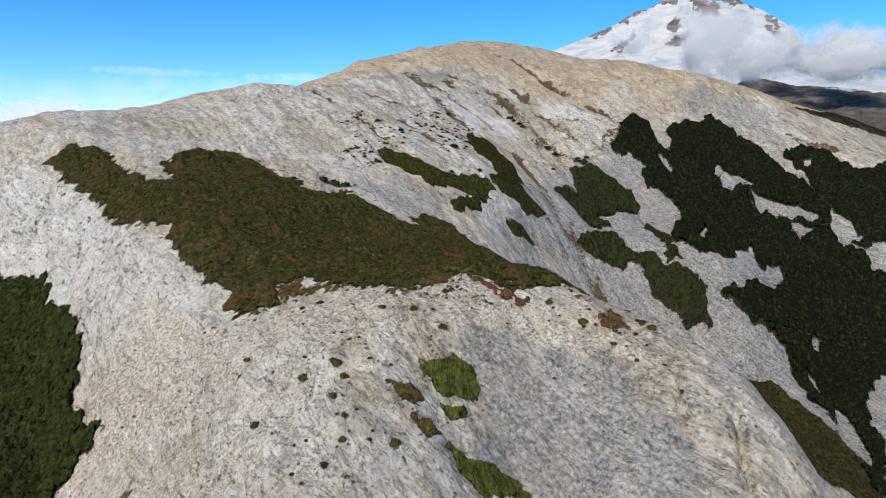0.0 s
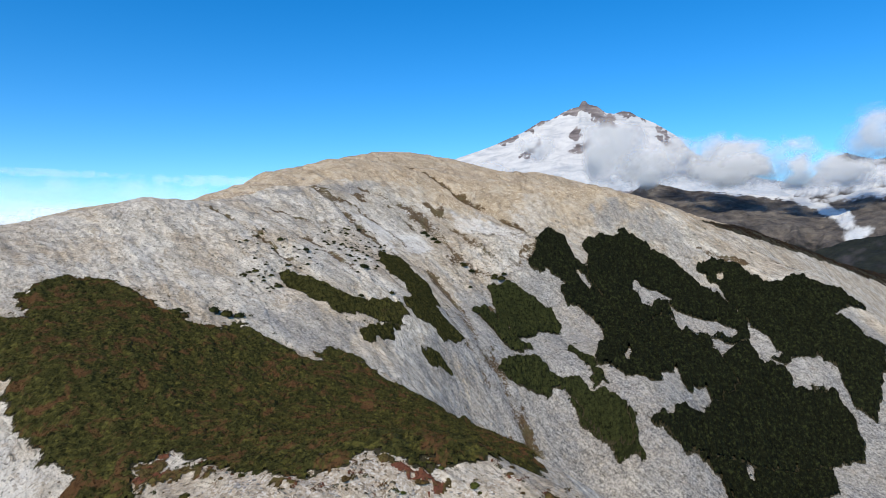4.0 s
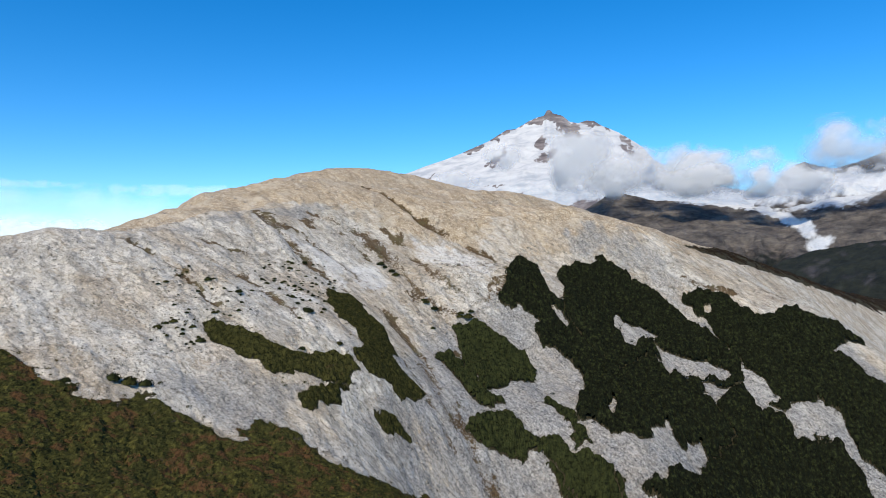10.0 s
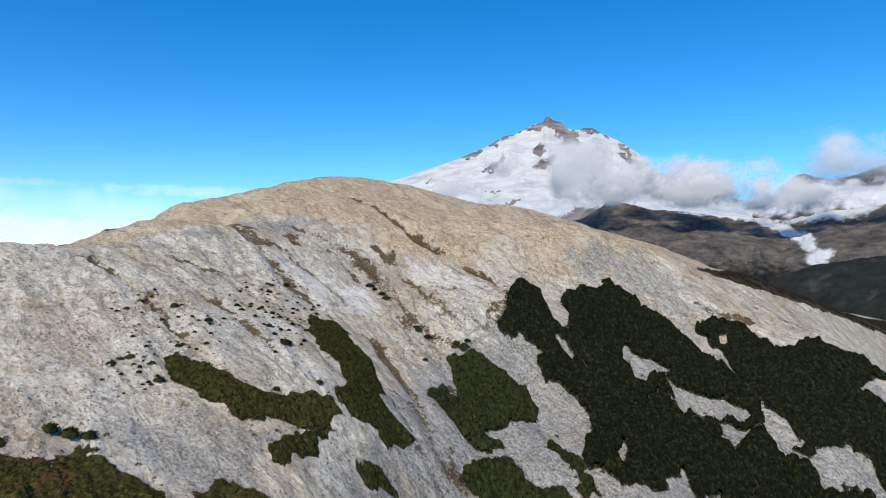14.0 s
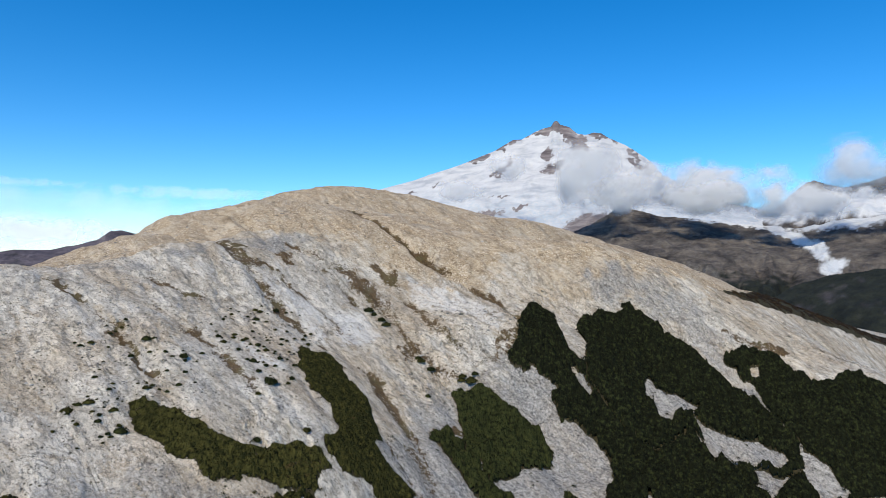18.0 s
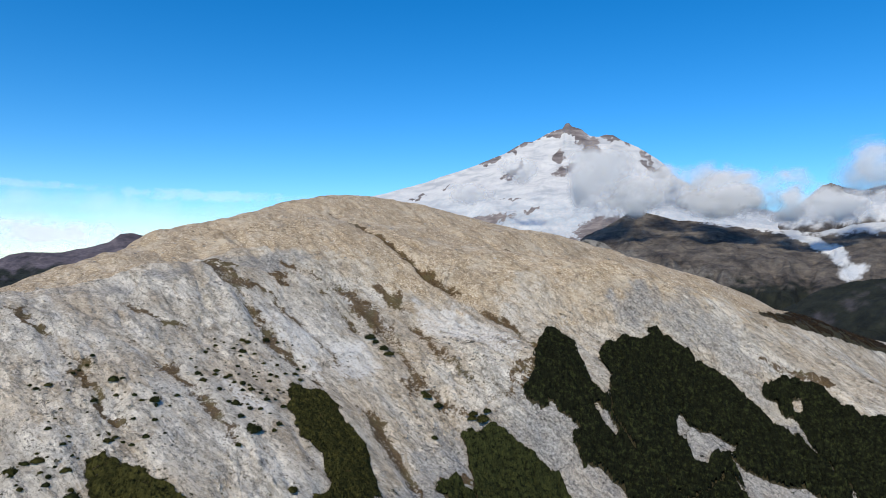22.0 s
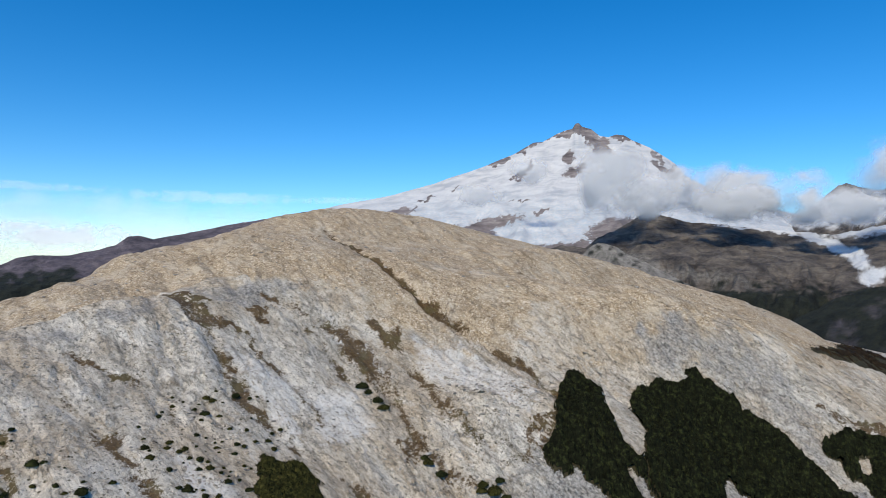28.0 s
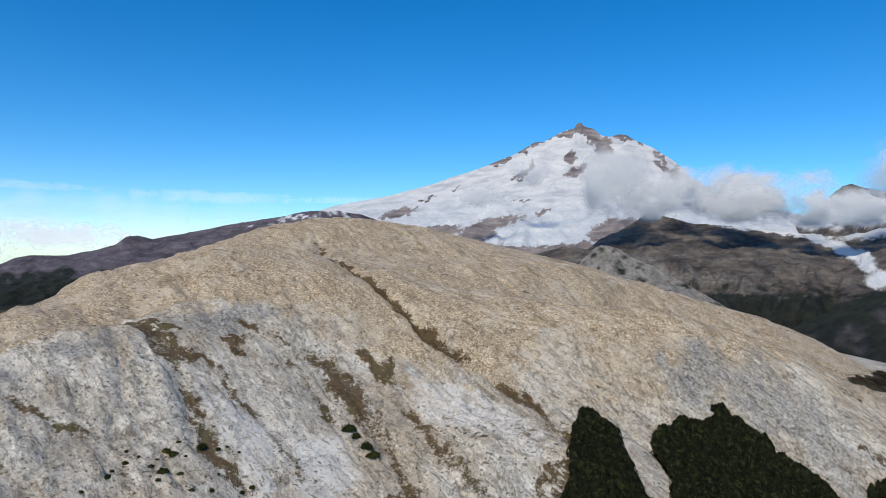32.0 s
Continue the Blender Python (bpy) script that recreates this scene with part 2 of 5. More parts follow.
def leaf_material(name, dark, mid, light, odd, odd_share):
    m = Tree(name, 0.8)
    g = m.t.nodes.new("ShaderNodeNewGeometry")
    island = g.outputs["Random Per Island"]
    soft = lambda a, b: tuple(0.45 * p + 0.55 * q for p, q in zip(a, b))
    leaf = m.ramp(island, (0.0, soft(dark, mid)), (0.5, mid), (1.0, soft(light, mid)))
    # shaded gaps and bright crowns, put into the leaf colour by noise
    crown_shade = m.noise(1.5, 5, 0.7)
    leaf = m.mix(m.ramp(crown_shade, (0.40, 0.95), (0.48, 0.0)), leaf, tuple(0.6 * v for v in dark))
    leaf = m.mix(m.ramp(crown_shade, (0.53, 0.0), (0.62, 0.85)), leaf, light)
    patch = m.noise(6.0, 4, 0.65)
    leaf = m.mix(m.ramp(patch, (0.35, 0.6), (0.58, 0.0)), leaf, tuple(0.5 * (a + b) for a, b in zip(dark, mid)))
    leaf = m.mix(m.ramp(m.noise(7.0, 6, 0.7, distortion=1.0), (0.62 - odd_share, 0.0), (0.70 - odd_share, 0.9)), leaf, odd)
    m.colour(leaf)
    m.bsdf.inputs["Specular IOR Level"].default_value = 0.04
    return m.mat


def stone_material(name="loose_pale_stone", low=(0.14, 0.135, 0.13), mid=(0.30, 0.28, 0.25), high=(0.52, 0.49, 0.44)):
    m = Tree(name, 0.95)
    info = m.t.nodes.new("ShaderNodeNewGeometry")
    tone = m.ramp(info.outputs["Random Per Island"], (0.0, low), (0.5, mid), (1.0, high))
    n = m.noise(0.35, 5, 0.7)
    m.colour(m.mix(m.ramp(n, (0.35, 0.6), (0.6, 0.0)), tone, (0.17, 0.165, 0.16)))
    return m.relief((n, 0.7, 0.12))


def split_rock_material():
    m = Tree("split_pale_rock", 0.95)
    tone, heights, _, _, _, _ = bedrock(m)
    g = m.t.nodes.new("ShaderNodeNewGeometry")
    m.colour(m.mix(1.0, tone, m.ramp(g.outputs["Random Per Island"], (0.0, 0.68), (1.0, 1.05)), "MULTIPLY"))
    return m.relief(*heights[3:])


def bark_material():
    m = Tree("grey_twisted_wood", 0.9)
    n = m.noise(0.08, 4, 0.6, (1, 1, 5))
    m.colour(m.ramp(n, (0.3, (0.05, 0.04, 0.03)), (0.7, (0.16, 0.13, 0.10))))
    return m.relief((n, 0.6, 0.02))


def far_rock_material(name, low, high, band, streak_size):
    """Layered cliffs and scree of a distant range, with firn where the mesh says so."""
    m = Tree(name, 0.95)
    firn, wood, shale, _ = m.attribute("cover")
    strata = m.noise(band, 7, 0.72, (3.2, 3.2, 1.0), 0, 0.8)
    gull = m.noise(streak_size, 7, 0.68, (1.6, 1.6, 1.0), 0, 0.6)
    rock = m.ramp(strata, (0.34, low), (0.62, high))
    rock = m.mix(m.ramp(gull, (0.36, 0.8), (0.58, 0.0)), rock, tuple(v * 0.45 for v in low))
    rock = m.mix(shale, rock, m.ramp(m.noise(16, 6, 0.75), (0.36, (0.07, 0.065, 0.06)), (0.6, (0.25, 0.235, 0.21))))
    rock = m.mix(wood, rock, m.ramp(m.noise(30, 5, 0.7), (0.35, (0.006, 0.009, 0.009)), (0.65, (0.022, 0.026, 0.019))))
    snow = m.ramp(m.noise(90, 5, 0.6, (1, 1, 2.5)), (0.36, (0.42, 0.46, 0.51)), (0.55, (0.60, 0.61, 0.62)))
    m.colour(m.mix(firn, rock, snow))
    return m.relief((strata, 0.7, band * 0.4), (gull, 0.8, streak_size * 0.35))


def snow_rock_material():
    m = Tree("volcano_firn_and_lava_rock", 0.85)
    firn, ice, _, _ = m.attribute("cover")
    strata = m.noise(40, 5, 0.7, (4.0, 4.0, 1.0))
    crag = m.noise(55, 6, 0.7)
    rock = m.ramp(strata, (0.32, (0.085, 0.072, 0.075)), (0.52, (0.19, 0.165, 0.162)), (0.68, (0.34, 0.305, 0.29)))
    # noise for the snow's relief, and for grey shading put into its colour
    drift_shade = m.noise(130, 6, 0.6, (1.0, 1.0, 0.35), 0, 0.6)
    snow = m.ramp(drift_shade, (0.34, (0.38, 0.40, 0.43)), (0.48, (0.52, 0.525, 0.535)), (0.62, (0.60, 0.60, 0.60)))
    snow = m.mix(m.math("MULTIPLY", ice, m.ramp(m.noise(18, 5, 0.75), (0.4, 0.75), (0.58, 0.0))), snow, (0.38, 0.46, 0.53))
    cut = m.ramp(m.math("ADD", firn, m.math("MULTIPLY", m.math("SUBTRACT", m.noise(30, 9, 0.88), 0.5), 2.2)), (0.42, 0.0), (0.52, 1.0))
    m.colour(m.mix(cut, rock, snow))
    return m.relief((crag, 0.5, 14.0), (drift_shade, 0.35, 18.0), (strata, 0.3, 6.0))


def cloud_material(name="cloud_vapour", thick=0.93, fray=0.95, white=0.67, through_light=0.35):
    m = Tree(name, 1.0)
    amount, _, _, _ = m.attribute("cover")
    puff = m.noise(210, 6, 0.55)
    veil = m.math("ADD", amount, m.math("MULTIPLY", m.math("SUBTRACT", puff, 0.5), fray))
    cover = m.math("MULTIPLY", m.ramp(veil, (0.05, 0.0), (0.35, 0.40), (0.80, 1.0)), thick)
    m.bsdf.inputs["Base Color"].default_value = (white, white + 0.01, white + 0.03, 1)
    m.bsdf.inputs["Specular IOR Level"].default_value = 0.0
    soft = m.t.nodes.new("ShaderNodeBsdfTranslucent")
    soft.inputs["Color"].default_value = (white, white + 0.01, white + 0.03, 1)
    body = m.node("ShaderNodeMixShader")
    body.inputs[0].default_value = through_light
    clear = m.t.nodes.new("ShaderNodeBsdfTransparent")
    whole = m.t.nodes.new("ShaderNodeMixShader")
    m.link(m.bsdf.outputs[0], body.inputs[1])
    m.link(soft.outputs[0], body.inputs[2])
    m.link(cover, whole.inputs[0])
    m.link(clear.outputs[0], whole.inputs[1])
    m.link(body.outputs[0], whole.inputs[2])
    m.link(whole.outputs[0], m.t.nodes["Material Output"].inputs["Surface"])
    return m.mat


# ---- mesh helpers ----
def mesh_from(name, verts, faces, material, smooth=True, colours=None):
    """A mesh from arrays; faces all of one size."""
    me = bpy.data.meshes.new(name)
    verts, faces = np.asarray(verts, np.float32), np.asarray(faces, np.int32)
    k = faces.shape[1]
    me.vertices.add(len(verts))
    me.vertices.foreach_set("co", verts.ravel())
    me.loops.add(faces.size)
    me.loops.foreach_set("vertex_index", faces.ravel())
    me.polygons.add(len(faces))
    me.polygons.foreach_set("loop_start", np.arange(0, faces.size, k, dtype=np.int32))
    me.polygons.foreach_set("use_smooth", np.full(len(faces), smooth))
    me.update(calc_edges=True)
    for key, values in (colours or {}).items():
        at = me.attributes.new(key, "FLOAT_COLOR", "POINT")
        at.data.foreach_set("color", np.asarray(values, np.float32).ravel())
    me.materials.append(material)
    return me


def sheet_faces(rows, cols):
    i = np.arange(rows * cols).reshape(rows, cols)
    return np.stack([i[:-1, :-1], i[:-1, 1:], i[1:, 1:], i[1:, :-1]], -1).reshape(-1, 4)


def part(name, me, parent, label=""):
    ob = new(name, me)
    ob.parent = parent
    return tagged(ob, label) if label else ob


PERM = np.random.RandomState(7).rand(64, 64, 16)
FLAT = [np.ascontiguousarray(PERM[:, :, k]).ravel() for k in range(16)]


def value_noise(x, y, layer=0):
    """Smooth noise from 0 to 1 with cells of 1."""
    xi, yi = np.floor(x).astype(int), np.floor(y).astype(int)
    u, v = x - xi, y - yi
    u, v = u * u * (3 - 2 * u), v * v * (3 - 2 * v)
    p = FLAT[layer % 16]
    a0, a1, b0, b1 = (xi & 63) << 6, ((xi + 1) & 63) << 6, yi & 63, (yi + 1) & 63
    g = lambda i, j: p.take((a1 if i else a0) | (b1 if j else b0))
    return (g(0, 0) * (1 - u) + g(1, 0) * u) * (1 - v) + (g(0, 1) * (1 - u) + g(1, 1) * u) * v


def fbm(x, y, octaves=4, layer=0, rough=0.5):
    """Layered noise from about -1 to 1."""
    total, size, amount = 0.0, 1.0, 1.0
    for k in range(octaves):
        total = total + amount * (2 * value_noise(x * size + 17.3 * k, y * size - 9.1 * k, layer + k) - 1)
        size, amount = size * 2.03, amount * rough
    return total


def cells_of(x, y, layer=0):
    """Scattered cells of about 1: distance to the nearest seed and to the next one, the way from it, and four random numbers of its own."""
    xi, yi = np.floor(x).astype(int), np.floor(y).astype(int)
    first, second = np.full(np.shape(x), 9.0), np.full(np.shape(x), 9.0)
    dx, dy, ci, cj = (np.zeros(np.shape(x)) for _ in range(4))
    for i in (-1, 0, 1):
        for j in (-1, 0, 1):
            a, b = (xi + i) % 64, (yi + j) % 64
            px, py = x - xi - i - PERM[a, b, layer % 16], y - yi - j - PERM[a, b, (layer + 1) % 16]
            d = np.hypot(px, py)
            near = d < first
            second = np.where(near, first, np.minimum(second, d))
            first = np.where(near, d, first)
            dx, dy, ci, cj = np.where(near, px, dx), np.where(near, py, dy), np.where(near, a, ci), np.where(near, b, cj)
    ci, cj = ci.astype(int), cj.astype(int)
    return first, second, dx, dy, [PERM[ci, cj, (layer + k) % 16] - 0.5 for k in (2, 3, 4, 5)]


def plates(x, y, layer=0):
    """Heights of split rock: cells that each lie at a level and tilt of their own, and how near a joint is (0 to 1)."""
    first, second, dx, dy, (level, tilt_x, tilt_y, _) = cells_of(x, y, layer)
    joint = np.clip(1 - (second - first) / 0.16, 0, 1)
    return level + 1.3 * (tilt_x * dx + tilt_y * dy) - 0.35 * joint, joint


def inside(x, y, outline, ragged=0.0, grain=9.0):
    """Whether places lie in a plan outline, whose edge is ragged by so many metres."""
    pts = np.array(outline, float)
    x, y = np.asarray(x, float), np.asarray(y, float)
    whole = np.zeros(x.shape, bool)
    reach = 3.0 * ragged + 0.01
    box = (x > pts[:, 0].min() - reach) & (x < pts[:, 0].max() + reach) & (y > pts[:, 1].min() - reach) & (y < pts[:, 1].max() + reach)
    x, y = x[box], y[box]
    if ragged:
        x = x + ragged * fbm(x / grain, y / grain, 5, 3, 0.62)
        y = y + ragged * fbm(x / grain + 40, y / grain + 11, 5, 5, 0.62)
    hit = np.zeros(x.shape, bool)
    for (x0, y0), (x1, y1) in zip(pts, np.roll(pts, -1, 0)):
        if y0 == y1:
            continue
        cross = (y0 > y) != (y1 > y)
        hit ^= cross & (x < (x1 - x0) * (y - y0) / (y1 - y0) + x0)
    whole[box] = hit
    return whole


def near_line(x, y, line):
    """Distance in metres from a plan line."""
    pts = np.array(line, float)
    if np.ndim(x):
        close = (x > pts[:, 0].min() - 25) & (x < pts[:, 0].max() + 25) & (y > pts[:, 1].min() - 25) & (y < pts[:, 1].max() + 25)
        whole = np.full(np.shape(x), 1e3)
        whole[close] = line_distance(x[close], y[close], pts)
        return whole
    return line_distance(x, y, pts)


def line_distance(x, y, pts):
    best = np.full(np.shape(x), 1e9)
    for a, b in zip(pts[:-1], pts[1:]):
        d = b - a
        s = np.clip(((x - a[0]) * d[0] + (y - a[1]) * d[1]) / (d @ d), 0, 1)
        best = np.minimum(best, np.hypot(x - a[0] - s * d[0], y - a[1] - s * d[1]))
    return best


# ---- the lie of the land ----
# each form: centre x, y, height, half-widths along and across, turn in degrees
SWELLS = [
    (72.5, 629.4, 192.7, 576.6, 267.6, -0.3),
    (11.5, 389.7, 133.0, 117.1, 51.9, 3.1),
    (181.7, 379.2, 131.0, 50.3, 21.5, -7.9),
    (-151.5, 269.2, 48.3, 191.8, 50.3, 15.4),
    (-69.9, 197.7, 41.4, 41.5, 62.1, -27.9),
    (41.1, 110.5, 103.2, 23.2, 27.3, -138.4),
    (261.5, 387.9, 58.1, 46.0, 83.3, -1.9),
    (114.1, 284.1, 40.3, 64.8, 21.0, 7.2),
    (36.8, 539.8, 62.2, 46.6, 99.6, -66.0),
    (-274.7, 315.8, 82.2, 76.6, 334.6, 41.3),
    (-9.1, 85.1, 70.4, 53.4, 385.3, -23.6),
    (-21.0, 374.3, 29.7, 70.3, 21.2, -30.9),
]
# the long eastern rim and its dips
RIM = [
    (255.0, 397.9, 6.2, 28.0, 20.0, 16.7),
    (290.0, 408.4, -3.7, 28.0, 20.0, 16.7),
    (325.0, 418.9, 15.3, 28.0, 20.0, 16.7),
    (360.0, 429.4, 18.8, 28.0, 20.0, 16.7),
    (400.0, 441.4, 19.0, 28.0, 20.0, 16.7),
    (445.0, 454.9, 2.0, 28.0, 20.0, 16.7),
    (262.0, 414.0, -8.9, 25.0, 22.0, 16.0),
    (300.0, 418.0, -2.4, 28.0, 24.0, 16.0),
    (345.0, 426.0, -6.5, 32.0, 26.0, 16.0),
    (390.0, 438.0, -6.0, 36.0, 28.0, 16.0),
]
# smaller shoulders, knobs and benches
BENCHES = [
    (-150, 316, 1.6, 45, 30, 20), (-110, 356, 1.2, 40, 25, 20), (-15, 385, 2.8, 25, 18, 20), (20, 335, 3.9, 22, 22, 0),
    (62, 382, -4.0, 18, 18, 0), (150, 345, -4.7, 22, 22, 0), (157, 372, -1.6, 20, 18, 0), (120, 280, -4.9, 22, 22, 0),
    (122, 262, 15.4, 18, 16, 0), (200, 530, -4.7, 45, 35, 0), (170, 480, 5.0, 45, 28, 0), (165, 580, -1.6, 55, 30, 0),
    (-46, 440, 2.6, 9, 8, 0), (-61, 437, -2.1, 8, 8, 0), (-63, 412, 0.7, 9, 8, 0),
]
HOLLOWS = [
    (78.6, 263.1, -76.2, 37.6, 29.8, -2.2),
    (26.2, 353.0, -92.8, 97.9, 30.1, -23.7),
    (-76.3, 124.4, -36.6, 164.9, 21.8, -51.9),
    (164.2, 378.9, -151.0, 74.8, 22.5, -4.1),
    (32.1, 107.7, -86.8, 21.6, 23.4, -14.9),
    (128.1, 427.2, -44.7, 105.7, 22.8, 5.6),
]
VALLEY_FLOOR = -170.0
# narrow clefts in the knoll's face: plan line, half-width, depth
CLEFTS = [
    ([(50.8, 101.2), (51.0, 99.4), (50.3, 98.2), (50.5, 96.6), (49.8, 95.0), (50.0, 93.4), (49.4, 92.2)], 0.75, 3.4),
    ([(43.6, 108.0), (43.3, 105.9)], 0.6, 1.6),
    ([(47.5, 104.5), (48.8, 102.6)], 0.6, 1.5),
]


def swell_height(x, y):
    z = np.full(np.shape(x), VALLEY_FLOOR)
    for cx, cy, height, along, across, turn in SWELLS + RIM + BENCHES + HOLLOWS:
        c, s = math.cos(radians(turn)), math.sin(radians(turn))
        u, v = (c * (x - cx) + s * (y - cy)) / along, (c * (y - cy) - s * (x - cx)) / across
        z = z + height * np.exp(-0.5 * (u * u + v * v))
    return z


# gullies with thin turf: plan line, half-width, depth
GULLIES = [
    ([(-15, 390), (-4, 379), (4, 366), (12, 349), (21, 341), (27, 337), (32, 334), (44, 330), (50, 318), (58, 300)], 2.0, 1.3),
    ([(36, 386), (43, 380), (50, 374), (55, 366)], 4.2, 1.2),
    ([(55, 366), (58, 358), (61, 349), (68, 340), (75, 336)], 2.2, 1.0),
    ([(52, 390), (57, 386), (62, 380), (64, 373)], 2.8, 0.8),
    ([(64, 373), (68, 364), (74, 352), (82, 344), (92, 342)], 2.2, 1.0),
    ([(35, 502), (40, 453), (49, 434), (61, 412), (72, 399), (85, 389), (95, 382), (103, 374), (106, 362), (106, 350)], 1.9, 1.7),
]
RUNNELS = [
    ([(-33, 353), (-22, 348), (-14, 344), (-4, 339), (1, 333)], 1.3, 0.6),
    ([(-24, 330), (-15, 324), (-9, 319), (-3, 312), (3, 305), (9, 296)], 1.9, 0.8),
    ([(-60, 340), (-44, 326), (-30, 312), (-18, 296)], 1.2, 0.6),
    ([(15, 397), (24, 391), (34, 381), (42, 368)], 1.6, 0.8),
    ([(8, 378), (15, 371), (28, 358), (36, 346)], 1.4, 0.7),
    ([(55, 300), (62, 285), (72, 270), (80, 255)], 2.6, 1.5),
    ([(46, 300), (54, 284), (64, 268), (70, 255)], 1.5, 1.0),
    ([(120, 440), (150, 424), (185, 414), (215, 408)], 1.6, 0.4),
]
GULLIES += RUNNELS
# the hidden dip behind the grey shoulder
DIP = [(-66, 366), (-52, 375), (-39, 383), (-28, 391), (-20, 402)]
TURF = [
    [(-18, 387), (-11, 395), (-5, 389), (4, 380), (4, 376), (-4, 375), (-10, 379)],
    [(-72, 118), (-60, 122), (-58, 106), (-68, 104)],
    [(94, 348), (107, 354), (104, 341), (96, 341), (92, 344)],
    [(195, 361), (208, 357), (222, 353), (221, 348), (202, 355)],
    [(62, 312), (70, 322), (72, 318), (66, 306)],
    [(52, 348), (58, 346), (62, 340), (56, 338)],
    [(9, 390), (15, 390), (17, 384), (11, 383)],
]
TAN_EDGE = [(-400, 330), (-120, 345), (-62, 358), (-50, 362), (-39, 370), (-26, 377), (-18, 386), (-16, 394), (-1, 407), (29, 402), (58, 396), (75, 394), (94, 394), (110, 390), (138, 386), (156, 387),
            (179, 381), (203, 381), (222, 384), (238, 400), (330, 470), (420, 640), (300, 1000), (-400, 1000)]
SLATE = [
    [(-8, 397), (5, 404), (20, 402), (24, 397), (15, 391), (4, 386), (-6, 390)],
    [(-52, 356), (-40, 363), (-26, 370), (-18, 378), (-13, 374), (-24, 364), (-40, 354)],
    [(-2, 262), (12, 262), (4, 247), (-8, 240), (-14, 252)],
    [(148, 385), (165, 384), (172, 376), (160, 374), (148, 379)],
    [(8.5, 116.9), (16.4, 121.5), (30.4, 117.1), (40.6, 112.8), (44.8, 101.5), (45.2, 92.5), (11.1, 98.5), (10.7, 108.5)],
]
# gorge slopes: greyer stone, darkened further for faces turned from the sun
GORGE_ROCK_SHADE = [(52, 296), (64, 326), (100, 338), (140, 346), (190, 338), (250, 328), (330, 250), (200, 170), (110, 180), (66, 240)]
STREAKED = [
    [(152, 383), (179, 380), (192, 365), (196, 350), (187, 351), (174, 364), (160, 375)],
    [(28, 262), (50, 300), (62, 330), (84, 336), (106, 326), (122, 300), (128, 275), (146, 262), (146, 232), (110, 236), (60, 250)],
    [(-30, 262), (0, 262), (8, 254), (4, 244), (-12, 238), (-26, 246)],
    [(140, 340), (205, 312), (228, 296), (226, 268), (200, 285), (160, 300)],
]
# smooth pale slabs between the gullies
PALE_SLABS = [
    [(6, 368), (15, 363), (27, 357), (31, 343), (29, 337), (23, 344), (15, 353)],
    [(33, 357), (43, 360), (49, 349), (42, 342), (35, 339)],
    [(65, 386), (79, 388), (94, 371), (100, 356), (97, 349), (87, 357), (73, 367), (64, 377)],
    [(38, 383), (47, 382), (57, 371), (55, 370), (47, 376)],
    [(0, 326), (13, 315), (17, 312), (8, 308)],
]
